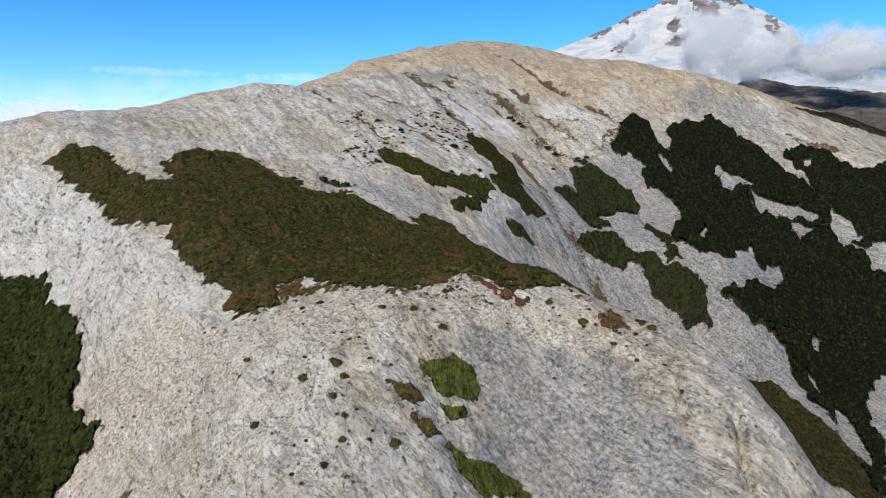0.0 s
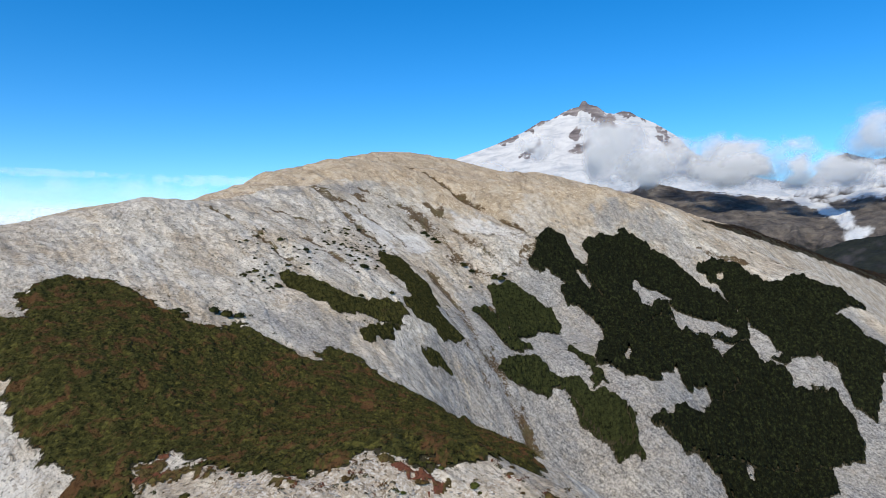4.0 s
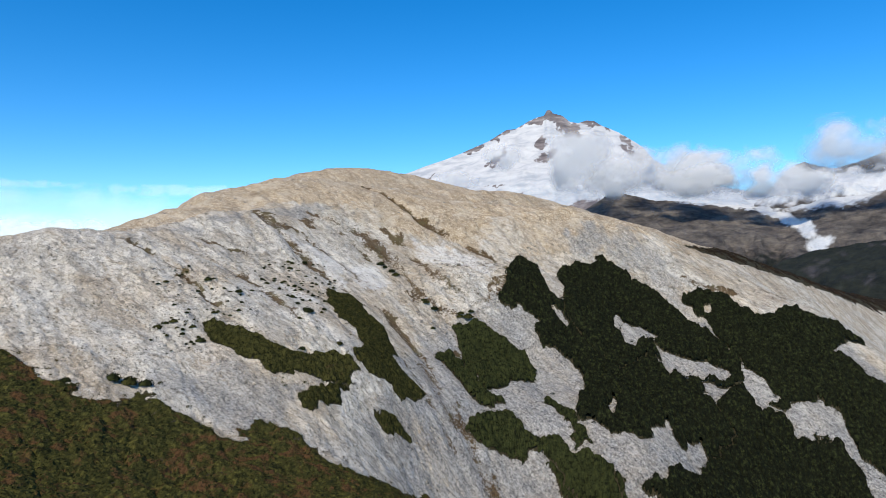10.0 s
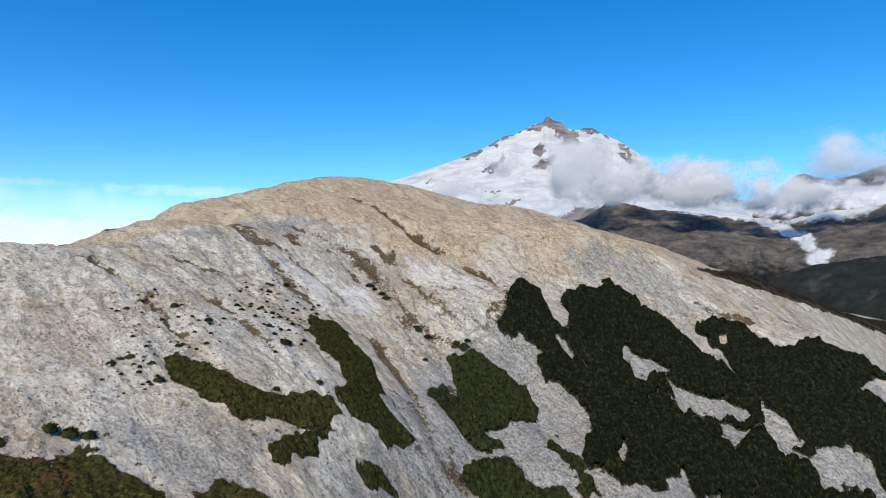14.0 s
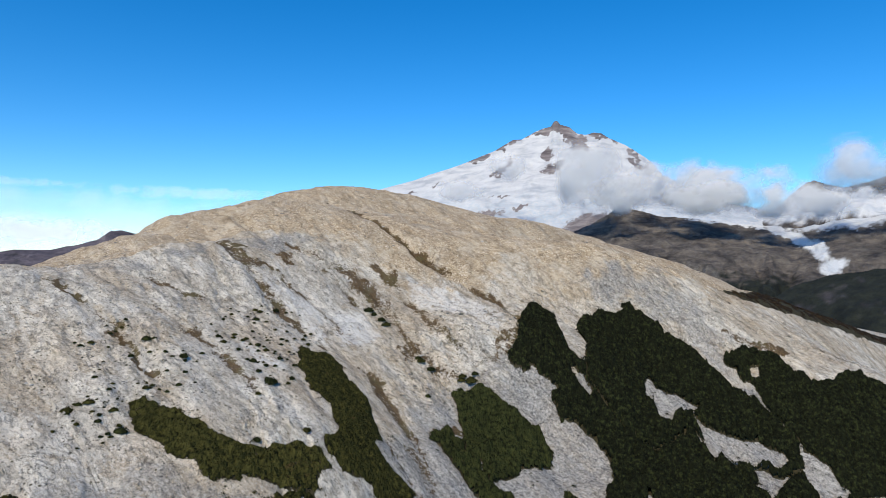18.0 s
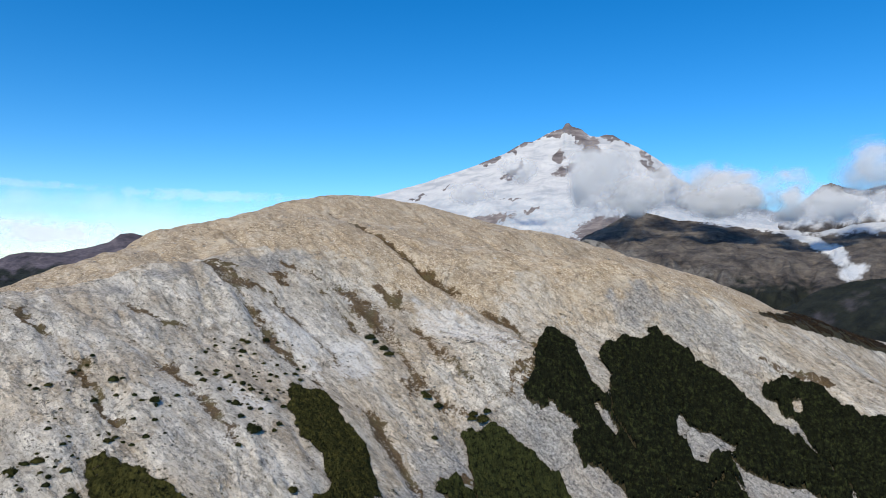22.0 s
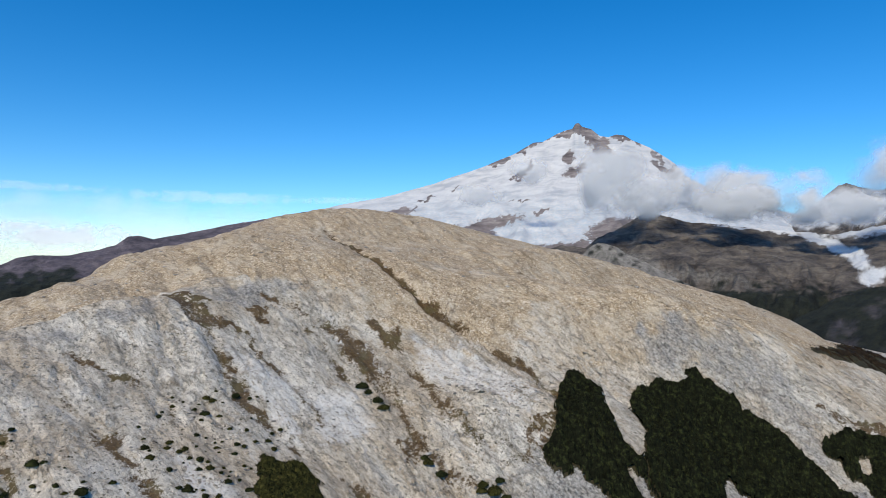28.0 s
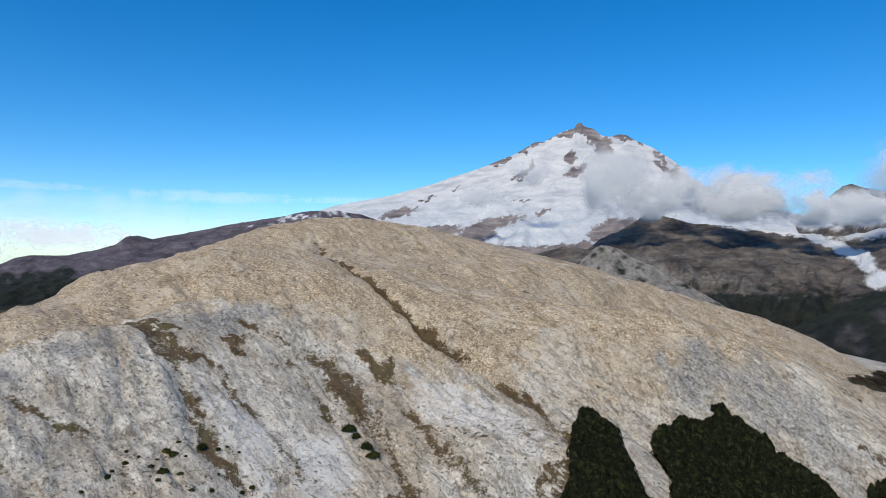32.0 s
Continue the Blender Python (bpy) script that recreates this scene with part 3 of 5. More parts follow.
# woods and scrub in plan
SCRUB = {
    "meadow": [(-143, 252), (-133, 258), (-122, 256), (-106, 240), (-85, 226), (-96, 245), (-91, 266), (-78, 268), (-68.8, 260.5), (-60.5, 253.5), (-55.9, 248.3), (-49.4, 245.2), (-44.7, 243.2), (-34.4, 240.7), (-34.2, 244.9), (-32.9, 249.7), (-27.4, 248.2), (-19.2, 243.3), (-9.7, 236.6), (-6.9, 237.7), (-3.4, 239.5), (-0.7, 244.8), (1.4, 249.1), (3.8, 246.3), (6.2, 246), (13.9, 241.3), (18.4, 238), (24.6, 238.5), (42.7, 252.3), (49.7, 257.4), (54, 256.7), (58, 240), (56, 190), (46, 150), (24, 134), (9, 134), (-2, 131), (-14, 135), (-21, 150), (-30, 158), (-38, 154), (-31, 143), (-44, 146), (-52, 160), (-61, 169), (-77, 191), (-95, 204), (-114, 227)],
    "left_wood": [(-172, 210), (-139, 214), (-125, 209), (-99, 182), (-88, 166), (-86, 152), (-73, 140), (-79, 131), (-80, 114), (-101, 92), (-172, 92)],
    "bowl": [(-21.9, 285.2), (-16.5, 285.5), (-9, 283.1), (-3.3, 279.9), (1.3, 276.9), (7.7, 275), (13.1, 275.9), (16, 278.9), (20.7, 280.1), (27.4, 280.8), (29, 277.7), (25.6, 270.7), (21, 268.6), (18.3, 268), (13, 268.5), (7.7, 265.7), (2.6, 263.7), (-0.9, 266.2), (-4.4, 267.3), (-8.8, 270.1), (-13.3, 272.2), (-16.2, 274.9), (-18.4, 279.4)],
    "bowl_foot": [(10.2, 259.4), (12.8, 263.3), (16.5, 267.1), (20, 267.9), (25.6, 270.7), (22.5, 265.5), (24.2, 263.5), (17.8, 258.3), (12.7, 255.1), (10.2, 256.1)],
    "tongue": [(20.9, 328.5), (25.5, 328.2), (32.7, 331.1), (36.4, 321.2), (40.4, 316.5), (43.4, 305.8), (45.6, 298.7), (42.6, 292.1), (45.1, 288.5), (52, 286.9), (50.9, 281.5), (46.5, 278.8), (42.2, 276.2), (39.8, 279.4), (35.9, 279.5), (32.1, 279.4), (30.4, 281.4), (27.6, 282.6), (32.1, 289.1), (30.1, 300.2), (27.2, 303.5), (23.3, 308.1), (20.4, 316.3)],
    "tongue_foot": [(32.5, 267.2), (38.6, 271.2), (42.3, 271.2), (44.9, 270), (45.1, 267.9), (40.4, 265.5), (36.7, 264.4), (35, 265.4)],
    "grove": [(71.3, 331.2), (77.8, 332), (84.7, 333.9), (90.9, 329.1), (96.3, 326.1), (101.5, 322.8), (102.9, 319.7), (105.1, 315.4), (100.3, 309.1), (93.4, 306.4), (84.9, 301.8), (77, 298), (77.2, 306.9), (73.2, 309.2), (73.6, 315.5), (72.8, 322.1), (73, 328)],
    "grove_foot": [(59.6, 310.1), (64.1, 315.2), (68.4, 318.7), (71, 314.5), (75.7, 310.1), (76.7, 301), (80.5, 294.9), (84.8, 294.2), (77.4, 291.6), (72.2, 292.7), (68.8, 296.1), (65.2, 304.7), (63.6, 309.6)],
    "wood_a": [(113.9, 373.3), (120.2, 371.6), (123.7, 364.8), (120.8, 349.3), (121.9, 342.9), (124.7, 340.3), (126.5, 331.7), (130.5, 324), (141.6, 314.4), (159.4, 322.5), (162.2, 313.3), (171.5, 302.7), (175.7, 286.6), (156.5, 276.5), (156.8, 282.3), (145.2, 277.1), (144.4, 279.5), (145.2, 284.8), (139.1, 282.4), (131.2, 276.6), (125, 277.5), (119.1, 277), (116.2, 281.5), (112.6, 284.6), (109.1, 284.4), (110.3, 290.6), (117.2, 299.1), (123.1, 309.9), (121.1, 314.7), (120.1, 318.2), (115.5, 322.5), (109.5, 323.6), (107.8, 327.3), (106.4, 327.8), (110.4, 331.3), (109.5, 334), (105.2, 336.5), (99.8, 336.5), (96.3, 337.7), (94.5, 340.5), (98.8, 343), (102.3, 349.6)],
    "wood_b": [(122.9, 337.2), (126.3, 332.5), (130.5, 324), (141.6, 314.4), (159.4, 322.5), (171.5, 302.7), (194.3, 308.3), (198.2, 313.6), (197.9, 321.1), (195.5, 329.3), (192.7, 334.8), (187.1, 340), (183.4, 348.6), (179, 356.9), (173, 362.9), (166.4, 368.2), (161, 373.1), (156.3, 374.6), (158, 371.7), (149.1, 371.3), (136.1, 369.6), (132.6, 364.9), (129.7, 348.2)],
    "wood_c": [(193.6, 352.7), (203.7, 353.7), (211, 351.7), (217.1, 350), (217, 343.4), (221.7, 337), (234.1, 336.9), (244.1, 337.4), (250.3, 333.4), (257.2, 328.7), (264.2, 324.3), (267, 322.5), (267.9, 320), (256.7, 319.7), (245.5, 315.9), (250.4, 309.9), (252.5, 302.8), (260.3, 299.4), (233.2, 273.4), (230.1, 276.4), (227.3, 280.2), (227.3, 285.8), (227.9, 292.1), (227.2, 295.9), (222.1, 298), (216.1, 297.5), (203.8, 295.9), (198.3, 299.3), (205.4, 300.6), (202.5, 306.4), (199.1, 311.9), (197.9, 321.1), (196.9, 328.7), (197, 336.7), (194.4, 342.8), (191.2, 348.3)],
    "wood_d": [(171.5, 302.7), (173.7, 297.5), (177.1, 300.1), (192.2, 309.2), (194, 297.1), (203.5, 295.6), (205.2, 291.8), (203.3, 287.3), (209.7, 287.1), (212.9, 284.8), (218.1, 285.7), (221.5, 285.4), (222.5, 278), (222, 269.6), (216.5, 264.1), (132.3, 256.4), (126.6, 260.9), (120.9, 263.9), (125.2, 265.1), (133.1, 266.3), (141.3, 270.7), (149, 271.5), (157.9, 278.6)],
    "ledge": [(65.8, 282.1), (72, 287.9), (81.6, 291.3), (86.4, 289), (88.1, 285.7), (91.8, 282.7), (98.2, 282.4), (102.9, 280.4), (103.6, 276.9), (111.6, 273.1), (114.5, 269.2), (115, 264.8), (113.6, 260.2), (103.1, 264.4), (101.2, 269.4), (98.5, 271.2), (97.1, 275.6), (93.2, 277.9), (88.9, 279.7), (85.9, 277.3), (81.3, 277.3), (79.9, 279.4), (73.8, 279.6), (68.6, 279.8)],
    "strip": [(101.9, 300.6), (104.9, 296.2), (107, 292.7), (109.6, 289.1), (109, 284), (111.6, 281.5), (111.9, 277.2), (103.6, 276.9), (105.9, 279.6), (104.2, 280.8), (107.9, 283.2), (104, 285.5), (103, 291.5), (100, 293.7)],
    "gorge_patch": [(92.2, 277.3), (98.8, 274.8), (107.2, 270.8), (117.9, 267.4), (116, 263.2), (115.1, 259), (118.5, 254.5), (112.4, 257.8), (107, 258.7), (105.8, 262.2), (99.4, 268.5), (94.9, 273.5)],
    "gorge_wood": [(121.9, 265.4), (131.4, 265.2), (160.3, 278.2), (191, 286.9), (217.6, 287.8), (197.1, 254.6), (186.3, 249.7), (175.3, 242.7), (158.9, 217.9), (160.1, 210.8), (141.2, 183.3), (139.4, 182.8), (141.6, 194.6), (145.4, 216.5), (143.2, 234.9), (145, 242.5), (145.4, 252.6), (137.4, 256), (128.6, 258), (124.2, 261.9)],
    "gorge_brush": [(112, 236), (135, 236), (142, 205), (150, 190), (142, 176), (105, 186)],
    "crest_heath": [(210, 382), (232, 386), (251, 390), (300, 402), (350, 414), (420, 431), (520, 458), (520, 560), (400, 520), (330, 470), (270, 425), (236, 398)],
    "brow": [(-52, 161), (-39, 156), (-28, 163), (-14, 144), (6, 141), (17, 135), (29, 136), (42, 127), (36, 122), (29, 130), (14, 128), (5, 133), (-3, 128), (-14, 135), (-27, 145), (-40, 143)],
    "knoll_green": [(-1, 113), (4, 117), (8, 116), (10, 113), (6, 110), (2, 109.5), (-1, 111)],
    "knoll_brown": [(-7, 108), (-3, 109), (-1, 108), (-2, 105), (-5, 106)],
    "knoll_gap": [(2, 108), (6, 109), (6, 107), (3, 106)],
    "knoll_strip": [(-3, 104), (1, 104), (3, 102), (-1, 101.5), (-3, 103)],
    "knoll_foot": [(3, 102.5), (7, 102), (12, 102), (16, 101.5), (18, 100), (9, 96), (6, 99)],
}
OUTCROPS = [
    [(149.8, 338.4), (153.6, 340.2), (153.6, 336.4), (161.6, 336.5), (165.6, 333.3), (168.8, 331.6), (165.8, 328.8), (157.4, 328.8), (152.9, 325.7), (149.6, 325.5), (149.8, 330.1), (147.8, 332.7)],
    [(164.2, 326.9), (166.9, 323.5), (171.9, 320.2), (177.6, 318.3), (183.6, 319), (185.8, 315.9), (191, 313.4), (190.6, 310.9), (184.8, 308.5), (180.5, 310.2), (175.4, 308.7), (172.3, 310.1), (167.6, 311.1), (166.1, 315.3), (162.4, 318.2)],
]
OUTCROPS += [
    [(175.1, 308.1), (180.1, 306.8), (176.3, 300), (173.6, 298), (172, 301.6)],
    [(200.1, 346), (204.5, 345.6), (202.2, 340.9), (198.3, 340.9)],
    [(119, 337.5), (121.6, 337.2), (126.4, 331.3), (124.1, 330.4), (121.2, 333.1)],
    [(123.2, 289.9), (127.8, 294.4), (126.9, 290.3), (122.2, 284.5)],
    [(149.7, 225.2), (152.1, 220.5), (150.1, 207.6), (145.9, 196.8), (141.6, 197.6), (142.8, 208.9)],
    [(160.8, 259.8), (164, 260.2), (160.7, 255), (158.6, 254.7)],
    [(149.9, 243.8), (151.6, 241.9), (150.4, 232.6), (148.5, 233.2)],
]
PATCHY = ("meadow", "brow", "left_wood", "gorge_wood")
OPEN_WOODS = ("wood_a", "wood_b", "wood_c", "wood_d", "gorge_wood")


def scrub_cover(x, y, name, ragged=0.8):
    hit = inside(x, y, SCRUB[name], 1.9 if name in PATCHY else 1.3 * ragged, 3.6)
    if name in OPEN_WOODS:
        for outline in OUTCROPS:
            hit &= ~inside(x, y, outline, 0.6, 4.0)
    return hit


def relief(x, y):
    """Fractured rock over the broad forms: its height, and the joints between its plates."""
    c, s = math.cos(radians(STRIKE - 90)), math.sin(radians(STRIKE - 90))
    x, y = x + 1.2 * fbm(x / 9, y / 9, 2, 3), y + 1.2 * fbm(x / 9 + 7, y / 9, 2, 5)
    u, v = c * x + s * y, c * y - s * x
    broken = np.clip(0.62 + 0.75 * fbm(u / 38, v / 19, 3, 1), 0.12, 1.3)
    ribs = np.abs(fbm(u / 34 + 0.6 * fbm(x / 40, y / 40, 2, 8), v / 10, 3, 2))
    big, j0 = plates(u / 9.0, v / 3.6, 4)
    mid, j1 = plates(u / 3.4, v / 1.5, 7)
    small, j2 = plates(u / 1.3, v / 0.8, 10)
    furrow = fbm(u / 46 + 5 + 0.4 * fbm(x / 30, y / 30, 2, 11), v / 13, 3, 14)
    z = 1.3 * (ribs - 0.45) - 0.45 * np.exp(-((furrow + 0.1) / 0.2) ** 2) + 0.75 * fbm(x / 26, y / 26, 3, 9) + broken * (0.62 * big + 0.34 * mid + 0.17 * small) + 0.09 * fbm(x / 1.1, y / 1.1, 2, 13)
    joints = np.clip(np.maximum(np.maximum(0.9 * j0, 0.75 * j1), 0.45 * j2) * broken, 0, 1)
    return z, joints


def land(x, y, with_joints=False):
    """Height of the ground, with slabs, steps and gullies."""
    x, y = np.asarray(x, float), np.asarray(y, float)
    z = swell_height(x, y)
    near = np.exp(-((x - 60) / 330) ** 4 - ((y - 290) / 330) ** 4)
    rock, joints = relief(x, y)
    z = z + near * rock
    wander = 1.1 * fbm(x / 7, y / 7, 2, 6)
    for line, width, depth in GULLIES:
        z = z - 0.9 * depth * np.exp(-((near_line(x + wander, y - wander, line) / (1.5 * width)) ** 2))
    z = z - 2.6 * np.exp(-((near_line(x, y, DIP) / 8.0) ** 2))
    for line, width, depth in CLEFTS:
        z = z - depth * np.exp(-((near_line(x + 0.5 * fbm(x / 1.5, y / 1.5, 2, 5), y, line) / width) ** 2))
    z = z + (1 - near) * 26 * fbm(x / 420, y / 420, 4, 4) * np.clip((np.hypot(x - 60, y - 290) - 320) / 900, 0, 1)
    return (z, near * joints) if with_joints else z


def lines(*stretches):
    """Grid lines from stretches of (start, step), ended by the last start, growing outward on both sides."""
    out = []
    for (a, step), (b, _) in zip(stretches[:-1], stretches[1:]):
        out += list(np.arange(a, b, step))
    out.append(stretches[-1][0])
    low, high, step = [out[0]], [out[-1]], 4.0
    while high[-1] < 4850:
        step *= 1.13
        low.append(low[-1] - step)
        high.append(high[-1] + step)
    return np.array(low[:0:-1] + out + high[1:])


def build_ground():
    xs = lines((-190, 1.3), (-105, 0.55), (75, 0.7), (240, 1.3), (330, 1.3))
    ys = lines((60, 1.2), (84, 0.45), (150, 1.0), (236, 0.6), (420, 1.0), (560, 2.5), (640, 2.5))
    x, y = np.meshgrid(xs, ys)
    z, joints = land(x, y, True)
    west = np.clip((30 - x) / 50, 0, 1)
    tan = sum(inside(x, y + shift, TAN_EDGE, 5.0, 18.0) * 1.0 for shift in (-10, -4, 2, 9, 20)) / 5
    tan = tan * (1 - west) + west * inside(x, y, TAN_EDGE, 2.0, 12.0)
    dust = 0.72 * inside(x, y, [(-40, 140), (-12, 140), (30, 131), (46, 121), (40, 116), (5, 121), (-15, 124), (-60, 128), (-80, 150), (-66, 160)], 6.0, 9.0)
    dust = np.maximum(dust, 0.56 * inside(x, y, [(-95, 178), (-70, 168), (-52, 150), (-20, 122), (-22, 95), (-60, 92), (-72, 130)], 5.0, 9.0))
    turf = np.zeros_like(x)
    wx, wy, patchy = x + 1.6 * fbm(x / 5, y / 5, 4, 1, 0.65), y + 1.6 * fbm(x / 5, y / 5, 4, 8, 0.65), 0.74 + 0.45 * fbm(x / 9, y / 9, 3, 4)
    for line, width, _ in GULLIES:
        d = near_line(wx, wy, line)
        turf = np.maximum(turf, patchy * np.exp(-((d / (1.1 * width)) ** 2)))
    for outline in TURF:
        turf = np.maximum(turf, (0.45 + 0.5 * patchy) * inside(x, y, outline, 2.5, 6.0))
    dark = np.zeros_like(x)
    for outline in SLATE:
        dark = np.maximum(dark, (0.30 + 0.6 * patchy) * inside(x, y, outline, 5.0, 9.0))
    # grey gorge stone and the slopes' shade, both in one dark tone
    dark = np.maximum(dark, (0.65 + 0.35 * patchy) * inside(x, y, GORGE_ROCK_SHADE, 8.0, 20.0))
    for outline in STREAKED:
        dark = np.maximum(dark, (0.35 + 0.35 * patchy) * inside(x, y, outline, 5.0, 11.0))
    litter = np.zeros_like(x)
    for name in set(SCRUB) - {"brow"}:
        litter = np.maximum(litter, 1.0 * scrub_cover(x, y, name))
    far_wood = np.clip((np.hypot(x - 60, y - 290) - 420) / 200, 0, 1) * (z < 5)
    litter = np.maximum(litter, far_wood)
    pale = 0.5 * np.clip(inside(x, y, [(-150, 250), (-120, 235), (-66, 172), (-50, 158), (-70, 150), (-95, 178), (-125, 205), (-170, 215)], 4.0, 10.0), 0, 1)
    for outline in PALE_SLABS:
        pale = np.maximum(pale, 0.75 * inside(x, y, outline, 1.5, 5.0))
    zero = np.zeros_like(x)
    soft = lambda a: (a + np.roll(a, 1, 0) + np.roll(a, -1, 0) + np.roll(a, 1, 1) + np.roll(a, -1, 1)) / 5
    cover = np.stack([soft(tan), turf, soft(dark), soft(litter)], -1).reshape(-1, 4)
    wear = np.stack([soft(pale), soft(dust), joints, zero + 1], -1).reshape(-1, 4)
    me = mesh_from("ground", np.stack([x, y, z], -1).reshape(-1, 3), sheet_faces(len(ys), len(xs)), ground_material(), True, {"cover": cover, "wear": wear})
    return tagged(new("ground", me), "pale grey glaciated rock hill with tan gravel top and turfy gullies", "hillside", kind="structure")


ground = build_ground()

# ---- distant ranges ----
FAR_EYE = (41.0, 187.0, 59.0)


def profile(a, points):
    xs, ys = np.array(points, float).T
    return np.interp(a, xs, ys)


def far_range(name, distance, crest, front, back, foot, material, cover, rough, bend=1.25, seed=0, na=420, nv=150, crag=1.0, ledge=0.0):
    """A range on an arc round the valley: its crest by (bearing, rise) in degrees, sloping to the foot before and behind."""
    a0, a1 = crest[0][0], crest[-1][0]
    a = np.linspace(a0, a1, na)
    v = np.concatenate([-front * np.linspace(1, 0, nv) ** 1.3, back * np.linspace(0.04, 1, nv // 5)])
    A, V = np.meshgrid(a, v)
    blend = np.clip(np.abs(V) / (0.22 * front), 0, 1)
    broad = np.mean([profile(A + k, crest) for k in np.linspace(-4.5, 4.5, 13)], 0)
    top = FAR_EYE[2] + distance * np.tan(np.radians(profile(A, crest) * (1 - blend) + broad * blend))
    s = A * distance * 0.01745
    w = np.where(V < 0, 1 + V / front, 1 - V / back)
    spur = fbm(s / (0.24 * front) + seed + 0.5 * fbm(s / (0.3 * front), V / (0.3 * front), 2, 9), V / (0.42 * front), 4, seed)
    z = foot + (top - foot) * np.clip(w, 0, 1) ** bend
    hold = np.clip(1.2 * np.abs(V) / front, 0.06, 1) * np.clip(3 * w, 0, 1)
    z = z + hold * rough * (1 - 2 * np.abs(spur)) + crag * hold * 0.35 * rough * fbm(s / (0.05 * front), V / (0.08 * front), 4, seed + 3)
    z = z + crag * (0.05 + 0.3 * hold) * 0.3 * rough * fbm(s / (0.02 * front), V / (0.03 * front), 3, seed + 5)
    z = z + ledge * hold * np.sin(z / (1.15 * ledge + 1e-6) + 2.5 * fbm(s / (0.3 * front), V / (0.3 * front), 3, 13))
    r = distance + V
    x, y = FAR_EYE[0] + r * np.sin(np.radians(A)), FAR_EYE[1] + r * np.cos(np.radians(A))
    rise = np.degrees(np.arctan2(z - FAR_EYE[2], r))
    me = mesh_from(name, np.stack([x, y, z], -1).reshape(-1, 3), sheet_faces(len(v), na), material, True, {"cover": cover(A, rise, z, V).reshape(-1, 4)})
    return new(name, me)


def stack4(*fields):
    return np.stack(np.broadcast_arrays(*fields), -1).astype(np.float32)


def blot(A, R, spots, wobble=1.0):
    """How deep places lie in spots of (bearing, rise, half width, half height, tilt)."""
    best = np.zeros_like(A)
    A, R = A + wobble * 0.55 * fbm(A * 1.3, R * 1.3, 4, 1), R + wobble * 0.40 * fbm(A * 1.6 + 9, R * 1.6, 4, 4) + 0.12 * fbm(A * 4.5, R * 6.0, 3, 8)
    for a, r, w, h, tilt in spots:
        c, s = math.cos(radians(tilt)), math.sin(radians(tilt))
        u, v = (c * (A - a) + s * (R - r)) / w, (c * (R - r) - s * (A - a)) / h
        best = np.maximum(best, np.clip(1.35 - np.hypot(u, v), 0, 1))
    return best


def volcano_cover(A, R, z, V):
    rocks = [(21.3, 11.1, 0.5, 0.5, 0), (18.2, 10.1, 1.1, 0.28, 20), (20.6, 10.5, 1.7, 0.20, 6), (22.5, 10.3, 0.6, 0.45, -40), (23.1, 9.4, 0.75, 0.5, -60), (23.4, 8.6, 0.45, 0.6, -70),
             (20.5, 8.4, 0.45, 0.42, -60), (21.1, 7.4, 0.35, 0.7, -65), (16.8, 7.5, 0.9, 0.16, 42), (16.2, 6.8, 0.35, 0.2, 30), (14.4, 8.1, 0.8, 0.16, 18), (16.4, 9.1, 0.9, 0.18, 16),
             (28.3, 7.5, 0.9, 0.2, -28), (29.1, 6.9, 0.5, 0.35, -50), (27.9, 8.3, 0.8, 0.1, -35), (25.4, 9.8, 1.1, 0.12, -28), (24.6, 10.0, 0.5, 0.2, -10)]
    ledges = [(16.5, 4.8, 1.0, 0.1, 2), (18.5, 3.9, 0.8, 0.16, 22), (5.8, 3.6, 1.9, 0.38, 14), (8.4, 4.9, 1.0, 0.12, 14), (13.8, 2.7, 3.1, 0.55, 14), (12.0, 1.6, 2.4, 0.5, 8),
              (19.8, 0.6, 3.4, 0.5, 9), (9.0, 2.0, 2.5, 0.4, 10), (24.5, 2.2, 2.5, 1.0, 12), (-3.0, 2.6, 3.5, 0.45, 14), (15.0, 0.4, 6.0, 0.5, 0), (10.8, 5.9, 0.5, 0.06, 14)]
    rock = np.maximum(blot(A, R, [(a, r, 1.25 * w, 1.35 * h, t) for a, r, w, h, t in rocks], 0.6), blot(A, R, ledges, 0.5))
    firn = np.clip(0.98 - 1.25 * rock, 0, 1) * np.clip((R - 0.2) / 0.8, 0, 1)
    ice = np.clip((6.2 - R) / 3, 0, 1)
    return stack4(firn, ice, 0 * A, 0 * A + 1)


def massif_cover(A, R, z, V):
    firn = blot(A, R, [(34.3, 2.45, 1.6, 0.10, -4), (37.0, 2.1, 1.8, 0.20, -9), (39.3, 1.6, 1.2, 0.32, -24), (41.0, 0.9, 1.2, 0.42, -35), (42.4, -0.1, 0.9, 0.5, -50),
                       (43.4, -1.3, 0.6, 0.9, -65), (42.5, 2.2, 1.8, 0.6, 10), (45.0, 2.6, 2.0, 0.8, 10)], 0.25)
    firn = np.clip(2.6 * firn + (firn > 0.05) * 0.4 * fbm(A * 3, R * 6, 4, 3) - 0.25, 0, 1)
    wood = np.clip((-2.2 - R) / 0.8 + 1.1 * fbm(A * 1.4, R * 3, 4, 1), 0, 1)
    shale = np.clip(blot(A, R, [(31, -1.6, 5.0, 0.5, -6), (27, -0.6, 2, 0.5, -20)]) + 0.3 * fbm(A * 2, R * 5, 4, 7), 0, 1) * 0.7
    return stack4(firn, wood, shale, 0 * A + 1)


